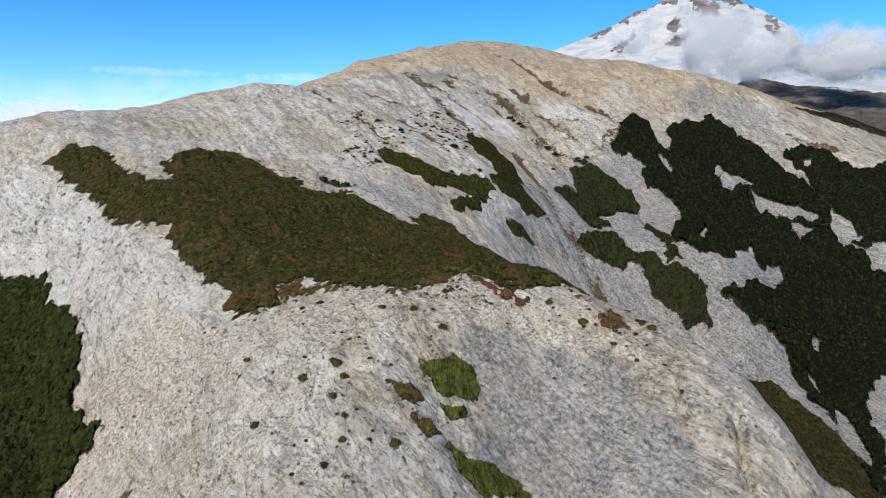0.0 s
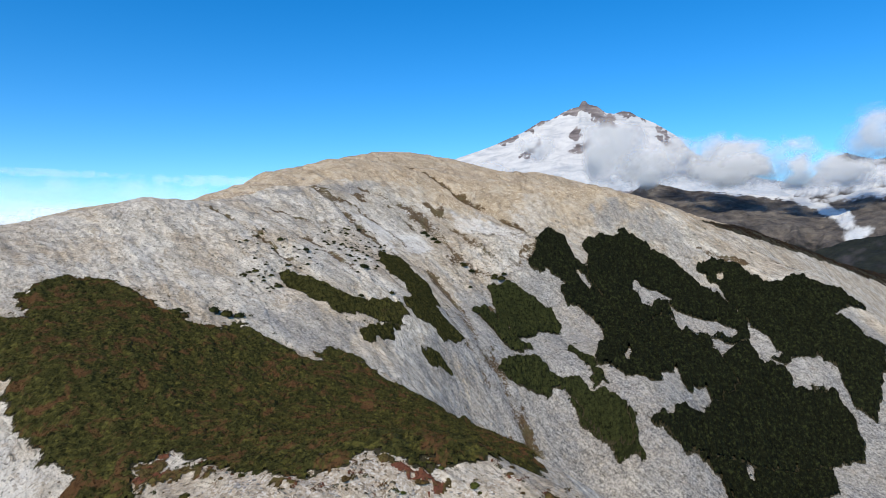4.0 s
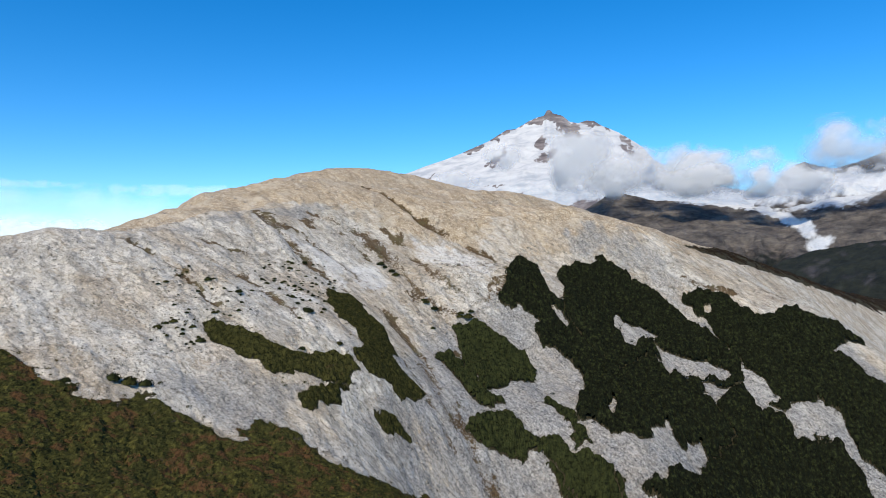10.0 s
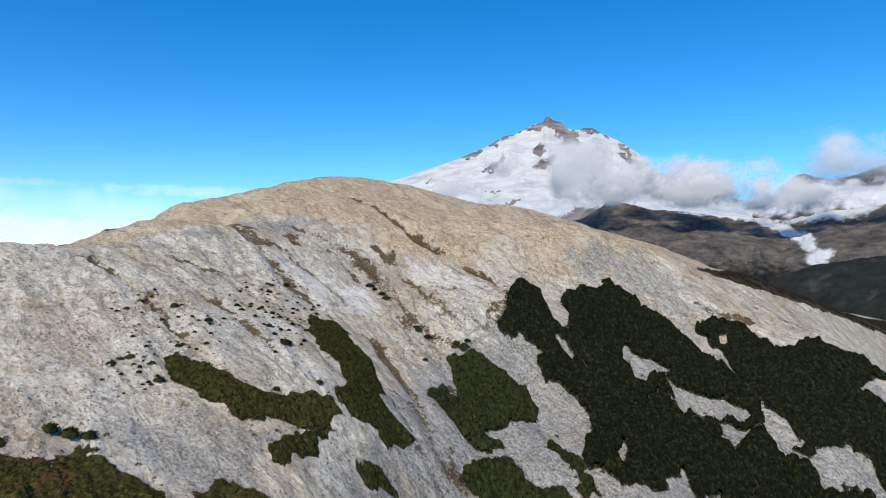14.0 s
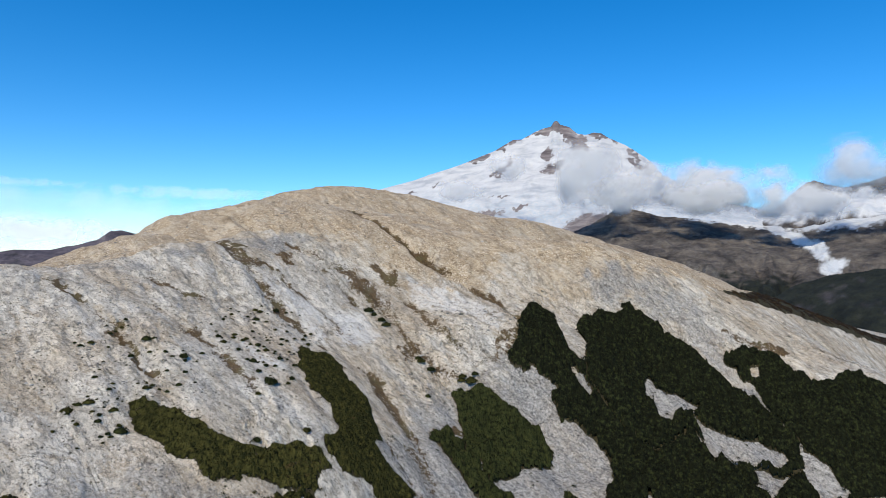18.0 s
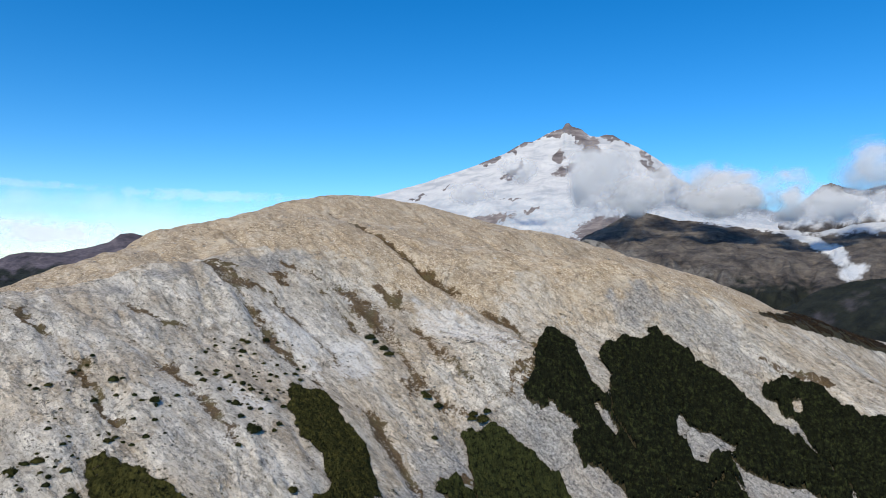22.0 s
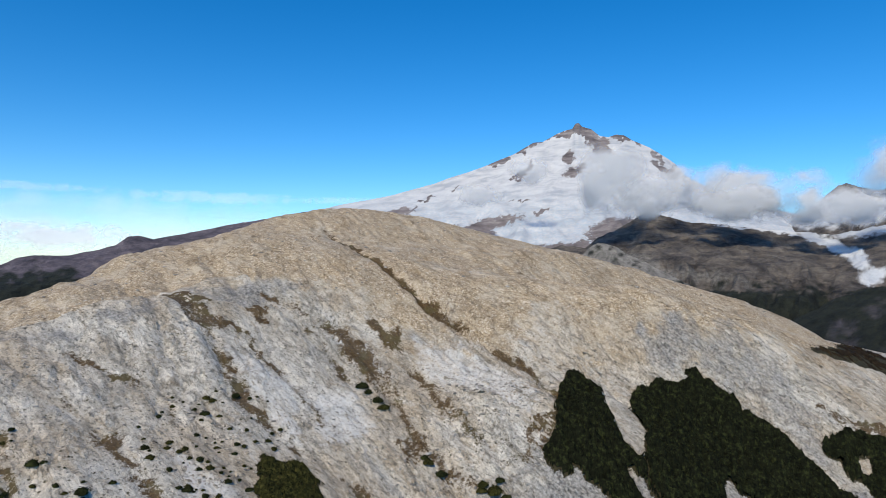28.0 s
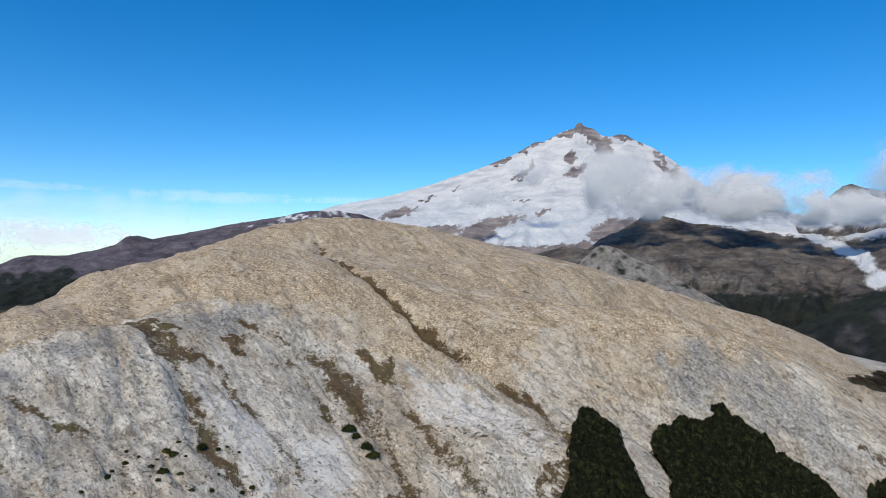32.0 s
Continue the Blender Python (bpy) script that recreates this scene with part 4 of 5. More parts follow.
def east_peak_cover(A, R, z, V):
    firn = np.clip((5.0 - R) / 0.5 + 0.9 * fbm(A * 1.2, R * 2.4, 4, 5), 0, 1) * np.clip((R - 2.2) / 0.6 + 0.8 * fbm(A * 1.5, R * 3, 4, 8), 0, 1)
    return stack4(firn, 0 * A, 0 * A, 0 * A + 1)


def plateau_cover(A, R, z, V):
    spots = blot(A, R, [(-3.0, 3.1, 2.2, 0.14, 14), (-7.0, 2.2, 0.6, 0.10, 20), (1.0, 3.7, 2.5, 0.3, 8)])
    firn = np.clip(spots * 1.6 + (spots > 0.05) * 0.5 * fbm(A * 3, R * 6, 4, 2) - 0.3, 0, 1)
    wood = np.clip((-1.3 - R) / 0.7 + 1.0 * fbm(A * 1.6, R * 2.6, 4, 9), 0, 1)
    return stack4(firn, wood, 0 * A, 0 * A + 1)


def wooded_cover(A, R, z, V):
    wood = np.clip(1.25 + 0.6 * fbm(A * 0.9, R * 1.6, 4, 6), 0, 1)
    return stack4(0 * A, wood, 0 * A, 0 * A + 1)


def knob_cover(A, R, z, V):
    wood = np.clip(1.5 * fbm(A * 1.6, R * 2.2, 4, 2) - 0.35, 0, 1)
    return stack4(0 * A, wood, 0.8 + 0 * A, 0 * A + 1)


brown = far_rock_material("layered_brown_cliffs", (0.040, 0.037, 0.040), (0.165, 0.142, 0.118), 17.0, 60.0)
# violet cast: bluish aerial haze put into the cliff colours
violet = far_rock_material("layered_cliffs_haze_tint", (0.060, 0.056, 0.076), (0.150, 0.128, 0.145), 18.0, 70.0)
tagged(far_range("volcano", 4200, [(-9, 1.2), (-4.1, 2.8), (0.65, 4.2), (5.5, 5.2), (9, 6.25), (12.9, 7.6), (16, 8.9), (17.6, 9.75), (18.4, 9.8), (19.6, 10.45), (20.4, 10.75), (20.9, 10.85),
                 (21.15, 11.3), (21.45, 11.36), (21.7, 11.05), (22.5, 10.75), (23.2, 10.2), (23.9, 10.1), (24.6, 10.3), (25.2, 10.2), (25.9, 9.7), (27.3, 9.1), (28.8, 8.1), (29.3, 7.7),
                 (30.2, 6.6), (32, 5.6), (35, 4.2), (40, 3), (50, 2)], 1900, 380, -120, snow_rock_material(), volcano_cover, 46, 1.3, 1, 560, 130, 0.9),
       "snow-covered volcano with bare lava crags on its summit", "volcano", kind="structure")
tagged(far_range("mountain_massif", 2300, [(12, -3), (15, -1), (17, 0.2), (19.8, 0.8), (21.2, 0.7), (22.1, 0.6), (23.1, 1.5), (24.2, 2.1), (25, 2.5), (26.2, 3.3), (27.2, 3.8), (28.5, 3.4), (30.7, 2.8), (33.6, 2.6),
                 (36, 2.3), (38.4, 2.0), (41, 1.8), (44, 2.4), (50, 3), (62, 1)], 1150, 500, -330, brown, massif_cover, 75, 1.1, 4, 520, 200, 1.2, 14.0),
       "dark brown layered mountainside with a glacier tongue", "mountain", kind="structure")
tagged(far_range("east_peak", 3900, [(34, 0.5), (38, 2.6), (40, 4.6), (41.0, 5.5), (41.5, 5.65), (42.4, 5.3), (43.5, 5.0), (47, 6.0), (52, 4.5), (60, 2)], 1300, 500, -100, brown, east_peak_cover, 90, 1.2, 8, 260, 100),
       "snowy rock peak half hidden in cloud", "mountain", kind="structure")
tagged(far_range("plateau_range", 3500, [(-48, -1.2), (-34, -1.6), (-26, -1.4), (-24.3, -1.1), (-23.4, -0.6), (-22.4, -0.35), (-20, -0.35), (-18.4, 0.05), (-16.9, 0.45), (-16.0, 1.15), (-15.2, 1.25), (-14.2, 0.95),
                 (-12, 1.45), (-8.6, 2.35), (-5, 3.0), (-1.7, 3.65), (0.5, 3.75), (2.5, 3.4), (5, 2.6), (8, 1.2)], 1000, 500, -330, violet, plateau_cover, 45, 0.85, 11, 320, 110, 0.8, 14.0),
       "brown layered plateau range, tinted violet for haze, with dark woods below", "mountain", kind="structure")
tagged(far_range("wooded_ridge", 1500, [(30, -9), (36, -6.2), (39.5, -4.2), (41.5, -3.1), (44, -2.3), (48, -1.6), (56, -0.5), (64, -1)], 700, 400, -330, violet, wooded_cover, 60, 1.0, 6, 200, 90),
       "dark wooded ridge with grey rock faces", "mountain", kind="structure")
tagged(far_range("pale_knob", 1600, [(20.5, -2.2), (21.6, -0.3), (22.4, 0.5), (23.2, 1.0), (24.0, 0.95), (24.8, 0.6), (26, -0.1), (27.2, -0.6), (29, -1.5), (32, -3.2), (37, -6)], 380, 260, -190,
                 far_rock_material("pale_granite", (0.26, 0.25, 0.24), (0.46, 0.42, 0.38), 22.0, 30.0), knob_cover, 28, 1.0, 2, 200, 80),
       "pale rounded rock knob with dark scrub", "hill", kind="structure")


# ---- clouds ----
vapour = cloud_material()
bank_vapour = cloud_material("low_cloud_bank", 0.75, 0.6, 0.82, 0.1)
thin_vapour = cloud_material("thin_cirrus", 0.30, 0.2, 0.92, 0.05)


def cloud(label, bearing, rise, half_width, half_height, distance, seed, material=vapour, strength=1.0, bulge=0.8, n=64):
    """A bank of vapour: the near half of a billowing body, thinning out to its ragged rim."""
    u, v = np.meshgrid(np.linspace(-1, 1, n), np.linspace(-1, 1, n))
    A, R = bearing + u * half_width, rise + v * half_height
    aspect = half_width / half_height
    billow = fbm(u * 1.5 * aspect + seed * 3.1, v * 1.5 + seed, 5, seed, 0.5)
    body = np.sqrt(np.clip(1.02 - u * u - v * v, 0.0, 1)) + 0.10 * fbm(u * 1.1 * aspect + seed, v * 1.1, 2, seed + 2, 0.4)
    d = distance * (1 - bulge * 0.01745 * min(half_width, half_height) * body + (bulge == 0) * 0.03 * min(half_height, 1.5) * v)
    rim = np.clip(3 * (1 - np.maximum(np.abs(u), np.abs(v))), 0, 1)
    amount = np.clip(1.05 - 1.12 * np.hypot(u, v) ** 1.6 + 0.50 * billow, 0, 1) * strength * rim
    x, y = FAR_EYE[0] + d * np.sin(np.radians(A)), FAR_EYE[1] + d * np.cos(np.radians(A))
    z = FAR_EYE[2] + d * np.tan(np.radians(R))
    me = mesh_from("cloud", np.stack([x, y, z], -1).reshape(-1, 3), sheet_faces(n, n), material, True, {"cover": stack4(amount, 0 * u, 0 * u, 0 * u + 1).reshape(-1, 4)})
    return tagged(new("cloud", me), label, "cloud", "clouds round the volcano", "stuff")


cloud("grey-blue cloud mass before the volcano", 24.4, 6.0, 3.3, 3.7, 2150, 1, strength=1.0)
cloud("grey-blue cloud mass before the volcano", 27.6, 4.9, 4.4, 2.4, 2100, 2, strength=0.95)
cloud("white cloud bank along the mountainside", 31.5, 5.6, 5.0, 2.5, 2180, 3, strength=1.0)
cloud("white cloud bank along the mountainside", 36.0, 4.9, 5.5, 2.4, 2140, 4, strength=1.0)
cloud("white cloud bank along the mountainside", 41.0, 3.9, 5.5, 1.8, 2110, 5, strength=0.95)
cloud("white cloud bank along the mountainside", 34.0, 4.3, 4.5, 1.8, 2090, 16, strength=1.0)
cloud("white cloud over the snowy peak", 46.0, 6.0, 4.6, 3.0, 2130, 6, strength=0.8)
cloud("thin wisp of cloud on the snowfield", 17.3, 7.3, 2.0, 1.6, 3000, 7, strength=0.5)
cloud("thin wisp of cloud on the snowfield", 13.0, 5.1, 3.0, 1.2, 3000, 8, strength=0.45)
cloud("low cloud bank behind the plateau", -21.0, 1.0, 7.0, 1.5, 4250, 9, bank_vapour, 0.8, 0.0)
cloud("low cloud bank behind the plateau", -30.0, 0.7, 8.0, 1.9, 4300, 10, bank_vapour, 0.85, 0.0)
cloud("thin streak of high cloud", -23.0, 4.8, 7.0, 0.42, 4600, 11, thin_vapour, 0.55, 0.0)
cloud("thin streak of high cloud", -9.5, 4.55, 8.5, 0.62, 4620, 12, thin_vapour, 0.62, 0.0)
cloud("thin streak of high cloud", 1.0, 4.6, 5.0, 0.4, 4630, 14, thin_vapour, 0.5, 0.0)
cloud("thin veil of high cloud", -22.0, 2.4, 22.0, 2.6, 4640, 13, thin_vapour, 0.62, 0.0)
cloud("thin veil of high cloud", -26.0, 0.6, 20.0, 2.6, 4660, 15, thin_vapour, 0.62, 0.0)

# ---- scrub and woods ----
rng = np.random.RandomState(11)


def tuft_template(leaves, size, flat):
    """Leaf quads set over a low dome of radius 1."""
    n = leaves
    a = rng.rand(n) * 2 * math.pi
    h = rng.rand(n) ** 0.7
    r = np.sqrt(np.clip(1 - h * h, 0, 1)) * (0.75 + 0.35 * rng.rand(n)) * (1 + 0.25 * np.sin(3 * a + rng.rand() * 6))
    c = np.stack([r * np.cos(a), r * np.sin(a), flat * h * (0.8 + 0.4 * rng.rand(n))], -1)
    out = np.stack([np.cos(a) * r, np.sin(a) * r, 0.6 * h + 0.25], -1) + 0.45 * rng.randn(n, 3)
    out /= np.linalg.norm(out, axis=1, keepdims=True)
    side = np.cross(out, rng.randn(n, 3))
    side /= np.linalg.norm(side, axis=1, keepdims=True)
    up = np.cross(out, side)
    s = size * (0.6 + 0.8 * rng.rand(n, 1))
    q = np.stack([c - s * side, c - 0.7 * s * up, c + s * side, c + 0.9 * s * up], 1)
    return q.reshape(-1, 3)


CLAIMED = []
CUSHIONS = [tuft_template(40, 0.20, 0.6) for _ in range(10)]


def canopy(thing, label, names, height, crown, leaf, density, material, category="scrub", step=0.5, ragged=0.8, gaps=0.0, halo=0.06, reach=4.0):
    """Low growth over plan outlines: rounded crowns that stand side by side, set with leaf sprays, and loose cushions round the edge."""
    verts, faces, at = [], [], 0
    for name in names:
        pts = np.array(SCRUB[name], float)
        (x0, y0), (x1, y1) = pts.min(0) - 8, pts.max(0) + 8
        x, y = np.meshgrid(np.arange(x0, x1, step), np.arange(y0, y1, step))
        grown = scrub_cover(x, y, name, ragged)
        for other in CLAIMED:
            grown &= ~scrub_cover(x, y, other)
        CLAIMED.append(name)
        if gaps:
            grown &= fbm(x / 4.0, y / 4.0, 4, 12, 0.7) < 1.25 - gaps
        m = grown.astype(float)
        for _ in range(3):
            m = (m + np.roll(m, 1, 0) + np.roll(m, -1, 0) + np.roll(m, 1, 1) + np.roll(m, -1, 1)) / 5
        rim = np.clip(1.7 * m - 0.7, 0, 1)
        first, second, _, _, (size, _, _, _) = cells_of(x / crown + 0.25 * fbm(x / crown, y / crown, 2, 4), y / crown, 2)
        dome = np.sqrt(np.clip(1 - (first / 0.85) ** 2, 0, 1)) * (0.85 + 0.6 * size)
        f2, _, _, _, (s2, _, _, _) = cells_of(x / (0.42 * crown), y / (0.42 * crown), 6)
        dome = dome + 0.42 * (np.sqrt(np.clip(1 - (f2 / 0.9) ** 2, 0, 1)) - 0.5) * (1 + s2)
        rise = height * rim * np.clip(0.12 + 0.85 * dome + 0.25 * fbm(x / 12, y / 12, 2, 7) + 0.15 * fbm(x / 1.3, y / 1.3, 2, 9), 0.05, 2)
        jitter = rng.rand(*x.shape) - 0.5
        z = land(x, y) - 0.12 + rise + 0.42 * min(height, 1.1) * jitter * grown
        px, py = x + 0.5 * step * (rng.rand(*x.shape) - 0.5), y + 0.5 * step * (rng.rand(*x.shape) - 0.5)
        full = grown[:-1, :-1] & grown[:-1, 1:] & grown[1:, 1:] & grown[1:, :-1]
        quads = sheet_faces(*x.shape)[full.ravel()]
        used, where = np.unique(quads, return_inverse=True)
        verts.append(np.stack([px, py, z], -1).reshape(-1, 3)[used])
        faces.append(where.reshape(-1, 4) + at)
        at += len(used)
        spots = np.where(grown.ravel())[0]
        spots = np.repeat(spots, rng.poisson(density * step * step, len(spots)))
        n = len(spots)
        if n:
            c = np.stack([x.ravel()[spots] + step * (rng.rand(n) - 0.5), y.ravel()[spots] + step * (rng.rand(n) - 0.5),
                          z.ravel()[spots] + 1.6 * leaf * rng.rand(n)], -1)
            out = rng.randn(n, 3) * 0.8 + np.array([0, 0, 0.6])
            out /= np.linalg.norm(out, axis=1, keepdims=True)
            side = np.cross(out, rng.randn(n, 3))
            side /= np.linalg.norm(side, axis=1, keepdims=True)
            up = np.cross(out, side)
            s = leaf * (0.55 + 0.9 * rng.rand(n, 1))
            verts.append(np.stack([c - s * side, c - 0.6 * s * up, c + s * side, c + 0.8 * s * up], 1).reshape(-1, 3))
            faces.append(np.arange(4 * n).reshape(-1, 4) + at)
            at += 4 * n
        fringe = inside(x, y, SCRUB[name], reach, 6.0) & ~grown & (rng.rand(*x.shape) < halo * step * step * (1 + 1.4 * fbm(x / 6, y / 6, 2, 14)))
        for other in CLAIMED:
            fringe &= ~scrub_cover(x, y, other)
        for qx, qy, qz in zip(x[fringe], y[fringe], land(x[fringe], y[fringe])):
            t = CUSHIONS[rng.randint(len(CUSHIONS))] * (0.3 + 0.6 * rng.rand() ** 2) * min(1.0, 0.4 + height)
            verts.append(t + np.array([qx, qy, qz - 0.05]))
            faces.append(np.arange(len(t)).reshape(-1, 4) + at)
            at += len(t)
    me = mesh_from(thing, np.concatenate(verts), np.concatenate(faces), material, False)
    return tagged(new(thing, me), label, category, kind="stuff")


heath_leaf = leaf_material("heath_leaves", (0.014, 0.016, 0.006), (0.046, 0.045, 0.013), (0.092, 0.084, 0.022), (0.085, 0.044, 0.020), 0.10)
olive_leaf = leaf_material("olive_heath_leaves", (0.013, 0.014, 0.005), (0.034, 0.034, 0.010), (0.062, 0.058, 0.017), (0.052, 0.034, 0.016), 0.0)
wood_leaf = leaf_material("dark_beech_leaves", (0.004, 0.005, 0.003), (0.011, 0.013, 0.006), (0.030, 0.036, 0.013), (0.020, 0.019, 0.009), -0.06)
brown_leaf = leaf_material("autumn_scrub_leaves", (0.035, 0.026, 0.012), (0.080, 0.052, 0.021), (0.125, 0.088, 0.032), (0.16, 0.058, 0.030), 0.08)
green_leaf = leaf_material("green_scrub_leaves", (0.030, 0.038, 0.010), (0.064, 0.072, 0.017), (0.11, 0.115, 0.028), (0.09, 0.065, 0.02), 0.0)

grove_leaf = leaf_material("grove_beech_leaves", (0.007, 0.009, 0.004), (0.020, 0.024, 0.009), (0.042, 0.048, 0.015), (0.048, 0.044, 0.017), 0.0)
brush_leaf = leaf_material("gorge_brush_leaves", (0.010, 0.010, 0.004), (0.034, 0.031, 0.011), (0.064, 0.054, 0.018), (0.055, 0.034, 0.015), 0.0)
rust_leaf = leaf_material("rust_heath_leaves", (0.035, 0.030, 0.012), (0.075, 0.052, 0.022), (0.10, 0.085, 0.028), (0.135, 0.050, 0.032), 0.14)
thicket_leaf = leaf_material("green_beech_leaves", (0.009, 0.012, 0.004), (0.027, 0.032, 0.009), (0.058, 0.064, 0.016), (0.05, 0.045, 0.014), -0.05)
dark_heather = leaf_material("dark_heather", (0.014, 0.010, 0.007), (0.026, 0.018, 0.010), (0.046, 0.032, 0.016), (0.040, 0.022, 0.012), 0.05)

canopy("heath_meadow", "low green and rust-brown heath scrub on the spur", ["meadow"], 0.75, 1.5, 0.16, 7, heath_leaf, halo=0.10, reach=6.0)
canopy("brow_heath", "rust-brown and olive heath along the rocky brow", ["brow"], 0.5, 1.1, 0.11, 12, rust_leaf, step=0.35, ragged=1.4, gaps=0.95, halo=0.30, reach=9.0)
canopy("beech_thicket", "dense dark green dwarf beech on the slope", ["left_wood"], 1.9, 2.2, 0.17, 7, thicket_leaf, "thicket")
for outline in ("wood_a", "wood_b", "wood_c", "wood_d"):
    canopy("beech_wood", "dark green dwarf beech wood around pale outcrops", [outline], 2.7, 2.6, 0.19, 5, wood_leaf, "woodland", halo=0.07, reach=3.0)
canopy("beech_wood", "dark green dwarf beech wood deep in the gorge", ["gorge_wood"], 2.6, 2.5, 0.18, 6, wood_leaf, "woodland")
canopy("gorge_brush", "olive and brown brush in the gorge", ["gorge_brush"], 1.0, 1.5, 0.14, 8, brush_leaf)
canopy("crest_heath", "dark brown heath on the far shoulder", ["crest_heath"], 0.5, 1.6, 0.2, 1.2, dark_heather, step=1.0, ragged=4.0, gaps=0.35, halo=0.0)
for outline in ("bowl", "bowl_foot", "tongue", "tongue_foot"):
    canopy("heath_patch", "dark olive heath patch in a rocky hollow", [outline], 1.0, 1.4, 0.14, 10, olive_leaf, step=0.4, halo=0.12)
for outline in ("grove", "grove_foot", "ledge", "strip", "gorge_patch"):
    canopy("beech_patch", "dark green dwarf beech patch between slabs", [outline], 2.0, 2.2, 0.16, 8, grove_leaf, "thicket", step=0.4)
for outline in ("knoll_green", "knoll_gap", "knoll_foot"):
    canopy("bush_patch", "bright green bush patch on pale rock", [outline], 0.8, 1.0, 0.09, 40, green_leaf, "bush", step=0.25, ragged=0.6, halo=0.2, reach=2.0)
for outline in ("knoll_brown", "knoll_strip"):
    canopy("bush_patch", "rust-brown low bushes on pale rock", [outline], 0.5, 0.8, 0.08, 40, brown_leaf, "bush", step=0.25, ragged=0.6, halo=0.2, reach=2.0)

# ---- single shrubs ----
bark = bark_material()


def cushion_heart(flat):
    """The dense inside of a cushion: a lumpy dome of quads."""
    a, h = np.meshgrid(np.linspace(0, 2 * math.pi, 13), np.linspace(-0.1, 1.5, 6))
    lump = 0.86 + 0.12 * np.sin(3 * a + 1) + 0.08 * np.cos(5 * a + 3 * h)
    v = np.stack([lump * np.cos(h) * np.cos(a), lump * np.cos(h) * np.sin(a), 0.95 * flat * np.sin(h)], -1).reshape(-1, 3)
    return v[sheet_faces(6, 13)].reshape(-1, 3)


def shrub(label, leaves, flat, material, size=0.12):
    top = tagged(new("shrub"), label, "shrub", "shrubs on the bare rock")
    quads = [tuft_template(leaves, size, flat) * s + o for s, o in ((1, (0, 0, 0)), (0.7, (0.55, 0.2, 0)), (0.6, (-0.4, -0.5, 0)))]
    quads += [cushion_heart(flat) * s + o for s, o in ((0.95, (0, 0, 0)), (0.65, (0.55, 0.2, 0)), (0.55, (-0.4, -0.5, 0)))]
    v = np.concatenate(quads)
    part("foliage", mesh_from("foliage", v, np.arange(len(v)).reshape(-1, 4), material, False), top)
    bm = bmesh.new()
    for k in range(6):
        turn = k * 1.05 + rng.rand() * 0.6
        m = pose(0, 0, -0.1, 0, 50 + 20 * rng.rand(), math.degrees(turn)) @ Matrix.Translation((0, 0, 0.38))
        bmesh.ops.create_cone(bm, segments=5, radius1=0.07, radius2=0.025, depth=0.85, matrix=m)
    me = bpy.data.meshes.new("stem")
    bm.to_mesh(me)
    bm.free()
    me.materials.append(bark)
    part("stem", me, top, "grey twisted stems")
    return top


KINDS = [shrub("dark green cushion shrub on bare rock", 100, 0.75, heath_leaf), shrub("green rounded shrub on bare rock", 110, 0.9, green_leaf),
         shrub("rust-brown low shrub on bare rock", 90, 0.5, brown_leaf), shrub("dark dwarf beech shrub on bare rock", 110, 0.85, grove_leaf), shrub("dark olive heath cushion on bare rock", 100, 0.7, olive_leaf)]
for k, ob in enumerate(KINDS):
    px, py = ((-30, 109), (-22, 112), (3, 121), (-4, 321), (-2, 318))[k]
    ob.matrix_basis = pose(px, py, float(land(np.array(px), np.array(py))), 0, 0, 40 * k)


def plant(places, kinds, low, high):
    for px, py in places:
        px, py = px + 0.6 * rng.randn(), py + 0.6 * rng.randn()
        s = low + (high - low) * rng.rand() ** 2
        ob = copy_thing(KINDS[kinds[rng.randint(len(kinds))]], pose(px, py, float(land(np.array(px), np.array(py))), 0, 0, rng.rand() * 360))
        ob.scale = (s, s, s * (0.8 + 0.3 * rng.rand()))


plant([(-35, 127), (-29, 120), (-23, 118), (-15, 109), (-18, 112), (-16, 113), (-26, 105), (-15, 100), (-14, 97), (-9, 97), (-5, 97), (-8, 98), (-11, 102), (-13, 101), (-15, 104), (-5, 106),
       (-10, 111), (-7, 111), (-16, 120), (-14, 117), (-3, 124)], (0, 1, 1, 2), 0.35, 0.95)
plant([(34, 125), (31, 126), (26, 128), (25, 130), (45, 108), (43, 113), (23, 117), (-8, 125), (16, 125), (1, 124), (42, 126), (44, 122), (-19, 93), (-12, 92), (-16, 95), (-6, 90), (-22, 95),
       (-64, 138), (-67, 138), (-22, 138), (-13, 117), (16, 129), (36, 121)], (0, 2, 2, 1), 0.4, 1.2)
plant([(7, 343), (12, 347), (18, 330), (22, 339), (19, 306), (-20, 305), (-17, 305), (-11, 304), (-22, 307), (-36, 305), (5, 323), (8, 317), (9, 311), (4, 323), (1, 323), (16, 315), (-29, 282),
       (-26, 278), (-25, 277), (-23, 280), (-23, 273), (-21, 275), (-19, 278), (-30, 276), (-32, 280)], (4, 3), 0.7, 1.7)
plant([(-38, 251), (-35, 252), (-31, 251), (-34, 253), (-49, 247), (47, 366), (49, 363), (51, 360), (53, 357), (62, 343), (64, 341), (66, 339), (77, 337), (82, 337), (76, 335), (79, 335), (11, 278),
       (23, 285), (41, 308), (14, 301)], (3, 3, 4), 1.3, 2.5)
plant([(6, 342), (5, 337), (6, 334), (12, 334), (17, 342), (23, 341), (16, 328), (10, 318), (5, 321), (7, 311), (0, 325), (18, 323), (20, 332), (20, 316), (13, 317), (-20, 308), (-24, 303),
       (-13, 302), (-10, 303), (-26, 289), (-18, 290), (-9, 290), (18, 303), (-32, 311), (-30, 318), (83, 337), (64, 327)], (4, 3), 0.6, 1.5)

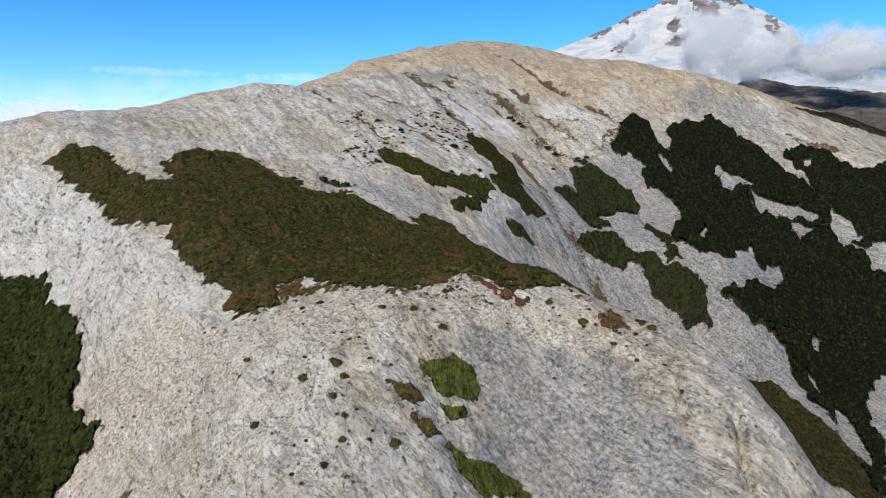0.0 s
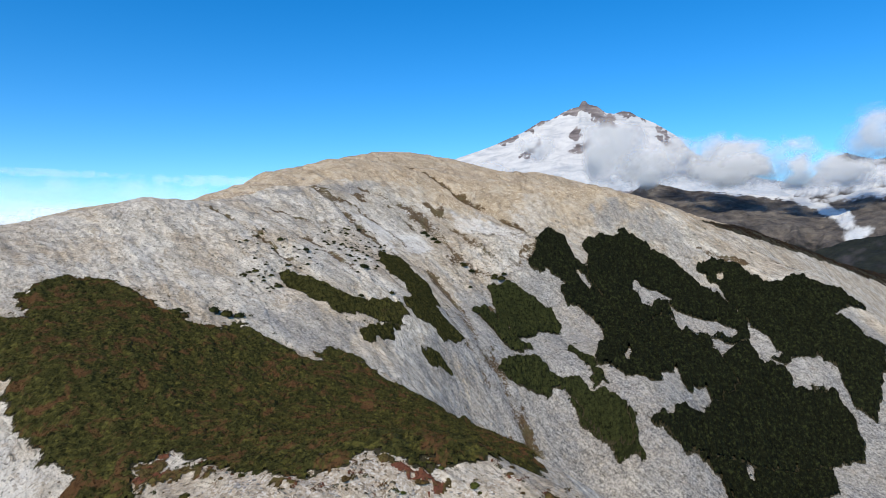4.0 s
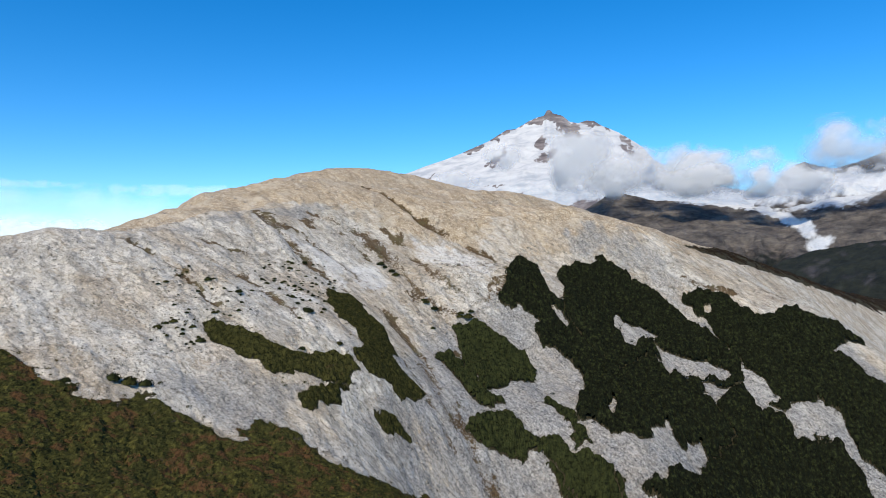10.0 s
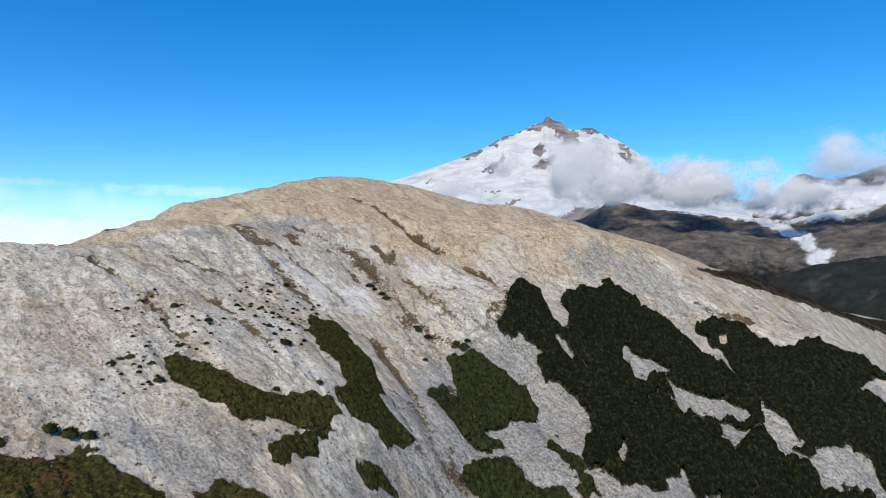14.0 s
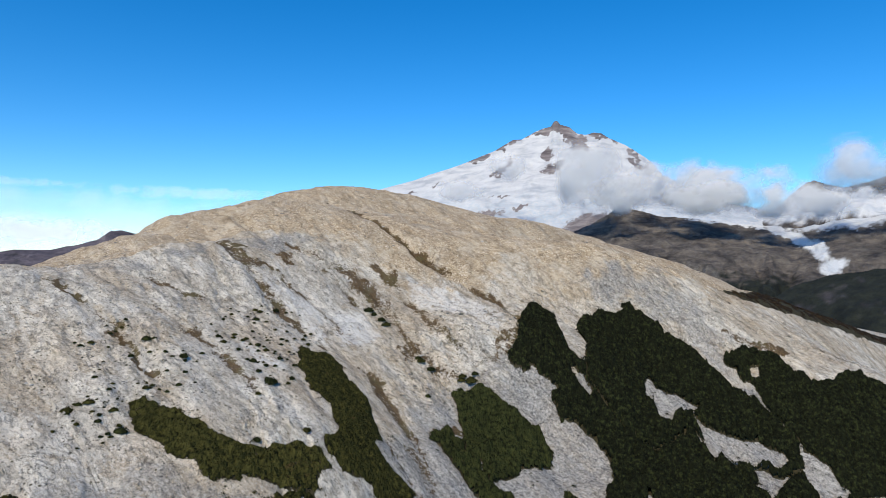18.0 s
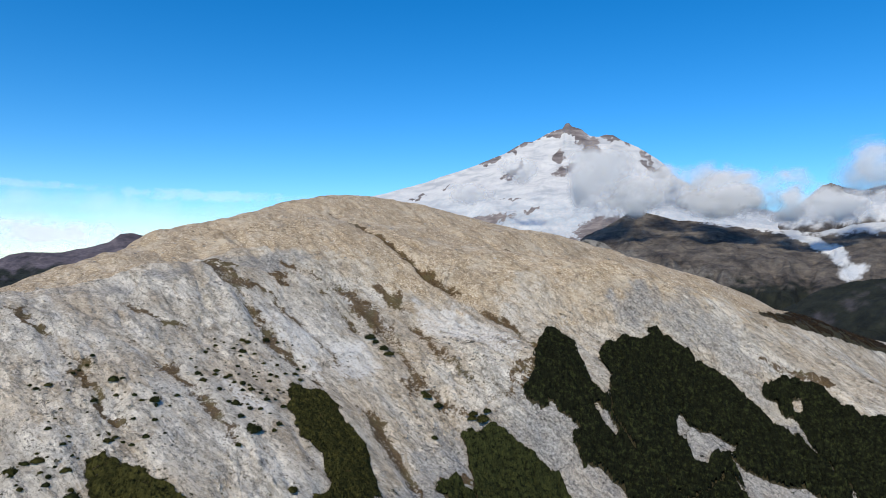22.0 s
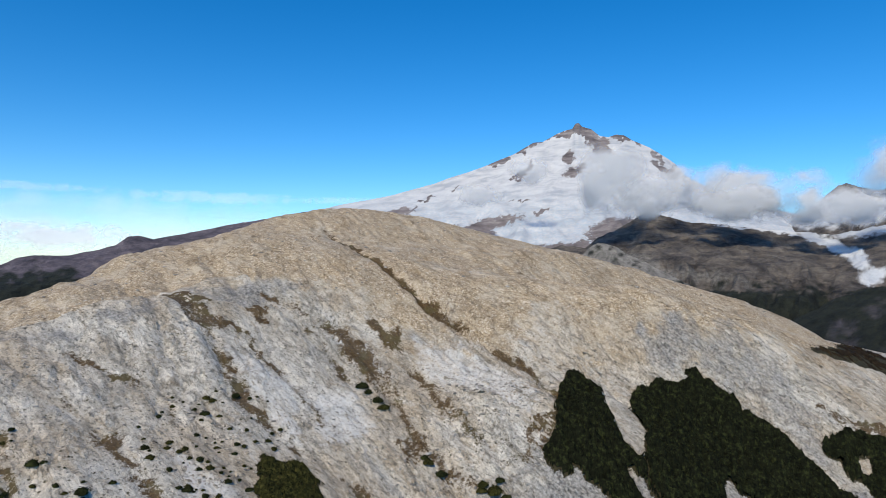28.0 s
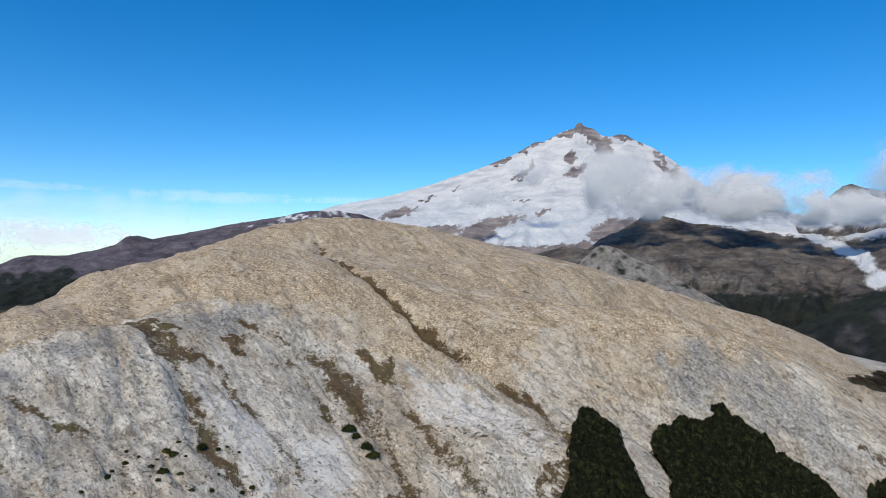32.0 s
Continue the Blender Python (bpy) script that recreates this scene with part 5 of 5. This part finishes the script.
for outline, count, low, high in (([(-34, 152), (0, 141), (24, 138), (42, 130), (52, 118), (42, 114), (28, 124), (5, 128), (-20, 134), (-40, 142)], 46, 0.19, 1.0),
                                  ([(-6, 342), (20, 351), (24, 339), (21, 303), (10, 293), (1, 315), (-7, 322)], 52, 0.35, 1.1),
                                  ([(-38, 316), (-9, 315), (-1, 290), (-27, 284), (-40, 300)], 36, 0.3, 0.95),
                                  ([(-34, 284), (-18, 286), (-16, 270), (-34, 268)], 18, 0.4, 0.9),
                                  ([(-40, 140), (0, 128), (46, 124), (48, 108), (0, 92), (-30, 92)], 26, 0.15, 0.5)):
    pts = np.array(outline, float)
    spots = []
    while len(spots) < count:
        q = pts.min(0) + rng.rand(2) * np.ptp(pts, axis=0)
        if inside(q[:1], q[1:], outline)[0]:
            spots.append(tuple(q))
    plant(spots, (0, 2, 2, 1) if low == 0.19 else (0, 3, 2) if low < 0.2 else (4, 3), 0.95 * low, 0.95 * high)

# ---- loose stones ----
stone_mat = stone_material()


def stone_template(seed):
    r = np.random.RandomState(seed)
    bm = bmesh.new()
    bmesh.ops.create_icosphere(bm, subdivisions=1, radius=1.0)
    v = np.array([q.co for q in bm.verts])
    f = np.array([[q.index for q in face.verts] for face in bm.faces])
    bm.free()
    v = np.sign(v) * np.abs(v) ** 0.7 * (1 + 0.22 * r.randn(len(v), 1)) * np.array([1.0, 0.5 + 0.35 * r.rand(), 0.28 + 0.2 * r.rand()])
    return v, f


STONES = [stone_template(k) for k in range(8)]


def scree(label, outline, count, low, high):
    pts = np.array(outline, float)
    x, y = (pts.min(0)[k] + rng.rand(count * 3) * np.ptp(pts[:, k]) for k in (0, 1))
    bare = inside(x, y, outline, 3.0, 9.0)
    for name in SCRUB:
        bare &= ~scrub_cover(x, y, name)
    keep = np.where(bare)[0][:count]
    x, y = x[keep], y[keep]
    z = land(x, y)
    verts, faces, at = [], [], 0
    for i in range(len(x)):
        v, f = STONES[rng.randint(8)]
        s = low + (high - low) * rng.rand() ** 4
        c, q = math.cos(rng.rand() * 6.3), math.sin(rng.rand() * 6.3)
        verts.append(np.stack([x[i] + s * (c * v[:, 0] - q * v[:, 1]), y[i] + s * (q * v[:, 0] + c * v[:, 1]), z[i] + s * (v[:, 2] + 0.05)], -1))
        faces.append(f + at)
        at += len(v)
    me = mesh_from("scree", np.concatenate(verts), np.concatenate(faces), stone_mat, False)
    return tagged(new("scree", me), label, "loose stones", kind="stuff")


BLOCK = np.array([[x, y, z] for z in (-1, 1) for y in (-1, 1) for x in (-1, 1)], float)
BLOCK_FACES = np.array([[0, 2, 3, 1], [4, 5, 7, 6], [0, 1, 5, 4], [2, 6, 7, 3], [0, 4, 6, 2], [1, 3, 7, 5]])


def slabs(label, outline, count, low, high, lift=0.35):
    """Split plates of the bedrock, lying with its grain, each sunk into the slope."""
    pts = np.array(outline, float)
    x, y = (pts.min(0)[k] + rng.rand(count * 3) * np.ptp(pts[:, k]) for k in (0, 1))
    bare = inside(x, y, outline, 3.0, 9.0) & (fbm(x / 9, y / 9, 3, 10) + 0.5 * rng.randn(len(x)) > -0.2)
    for name in SCRUB:
        bare &= ~scrub_cover(x, y, name)
    for line, width, _ in GULLIES:
        bare &= near_line(x, y, line) > 1.1 * width
    bare &= ~inside(x, y, GORGE_ROCK_SHADE, 2.0, 9.0)
    for dark_face in SLATE:
        bare &= ~inside(x, y, dark_face, 2.0, 9.0)
    keep = np.where(bare)[0][:count]
    x, y = x[keep], y[keep]
    n = len(x)
    z = land(x, y)
    slope = np.stack([z - land(x + 0.8, y), z - land(x, y + 0.8), np.full(n, 0.8)], -1)
    slope /= np.linalg.norm(slope, axis=1, keepdims=True)
    up = slope + 0.35 * np.array(GRAIN_NORMAL) * np.sign(rng.rand(n, 1) - 0.3) + 0.16 * rng.randn(n, 3)
    up /= np.linalg.norm(up, axis=1, keepdims=True)
    along = np.cross(up, np.array(GRAIN_NORMAL)) + 0.3 * rng.randn(n, 3)
    along -= up * (along * up).sum(1, keepdims=True)
    along /= np.linalg.norm(along, axis=1, keepdims=True)
    across = np.cross(up, along)
    s = (low + (high - low) * rng.rand(n) ** 3)[:, None, None]
    b = BLOCK[None] * np.stack([np.ones(n), 0.3 + 0.4 * rng.rand(n), 0.08 + 0.12 * rng.rand(n)], -1)[:, None]
    b = b * (1 + 0.22 * rng.randn(n, 8, 3)) * s
    v = np.stack([x, y, z], -1)[:, None] + b[..., :1] * along[:, None] + b[..., 1:2] * across[:, None] + (b[..., 2:] + (lift - 0.6) * 0.22 * s) * up[:, None]
    f = (BLOCK_FACES[None] + 8 * np.arange(n)[:, None, None]).reshape(-1, 4)
    me = mesh_from("rock_slabs", v.reshape(-1, 3), f, slab_mat, False)
    return tagged(new("rock_slabs", me), label, "rock slabs", kind="stuff")


slab_mat = split_rock_material()
slabs("split pale rock plates on the knoll", [(-60, 150), (-30, 134), (0, 128), (46, 122), (66, 98), (60, 86), (-40, 86), (-70, 110), (-85, 150)], 5000, 0.12, 0.75)
slabs("split pale rock plates on the bright wall", [(-165, 252), (-120, 235), (-66, 172), (-50, 155), (-85, 150), (-100, 184), (-140, 214)], 1500, 0.2, 1.2)
slabs("split grey rock plates on the long slope", [(-150, 300), (-60, 372), (-20, 392), (30, 396), (62, 372), (40, 336), (22, 300), (30, 270), (-8, 240), (-30, 252), (-80, 270)], 4200, 0.18, 0.95)
slabs("split pale rock plates between the scrub patches", [(40, 340), (62, 372), (108, 372), (118, 344), (104, 328), (70, 328), (112, 300), (122, 262), (60, 250), (45, 262), (55, 300)], 2600, 0.2, 1.3)
slabs("split pale rock plates under the crest", [(108, 374), (140, 392), (180, 386), (214, 376), (280, 380), (270, 336), (240, 346), (196, 352), (180, 352), (150, 372)], 2200, 0.2, 1.1)
scree("tan broken stones on the hilltop", [(-60, 372), (-20, 396), (60, 398), (140, 394), (230, 415), (260, 470), (120, 560), (0, 540), (-60, 440)], 1600, 0.15, 0.75)
scree("pale broken stones on the grey shoulder", [(-70, 300), (-20, 388), (30, 396), (60, 380), (40, 340), (0, 300), (-40, 285)], 2000, 0.12, 0.5)
scree("pale rubble below the bright rock wall", [(-88, 165), (-60, 168), (-30, 135), (-10, 124), (-12, 92), (-50, 96), (-74, 128)], 900, 0.08, 0.42)
scree("tan rubble along the brow of the knoll", [(-30, 140), (0, 132), (40, 128), (52, 108), (10, 118), (-20, 118)], 1500, 0.08, 0.4)
scree("pale rubble on the broken slabs", [(60, 300), (50, 340), (70, 368), (110, 366), (112, 330), (100, 335), (85, 340), (66, 325)], 800, 0.15, 0.8)
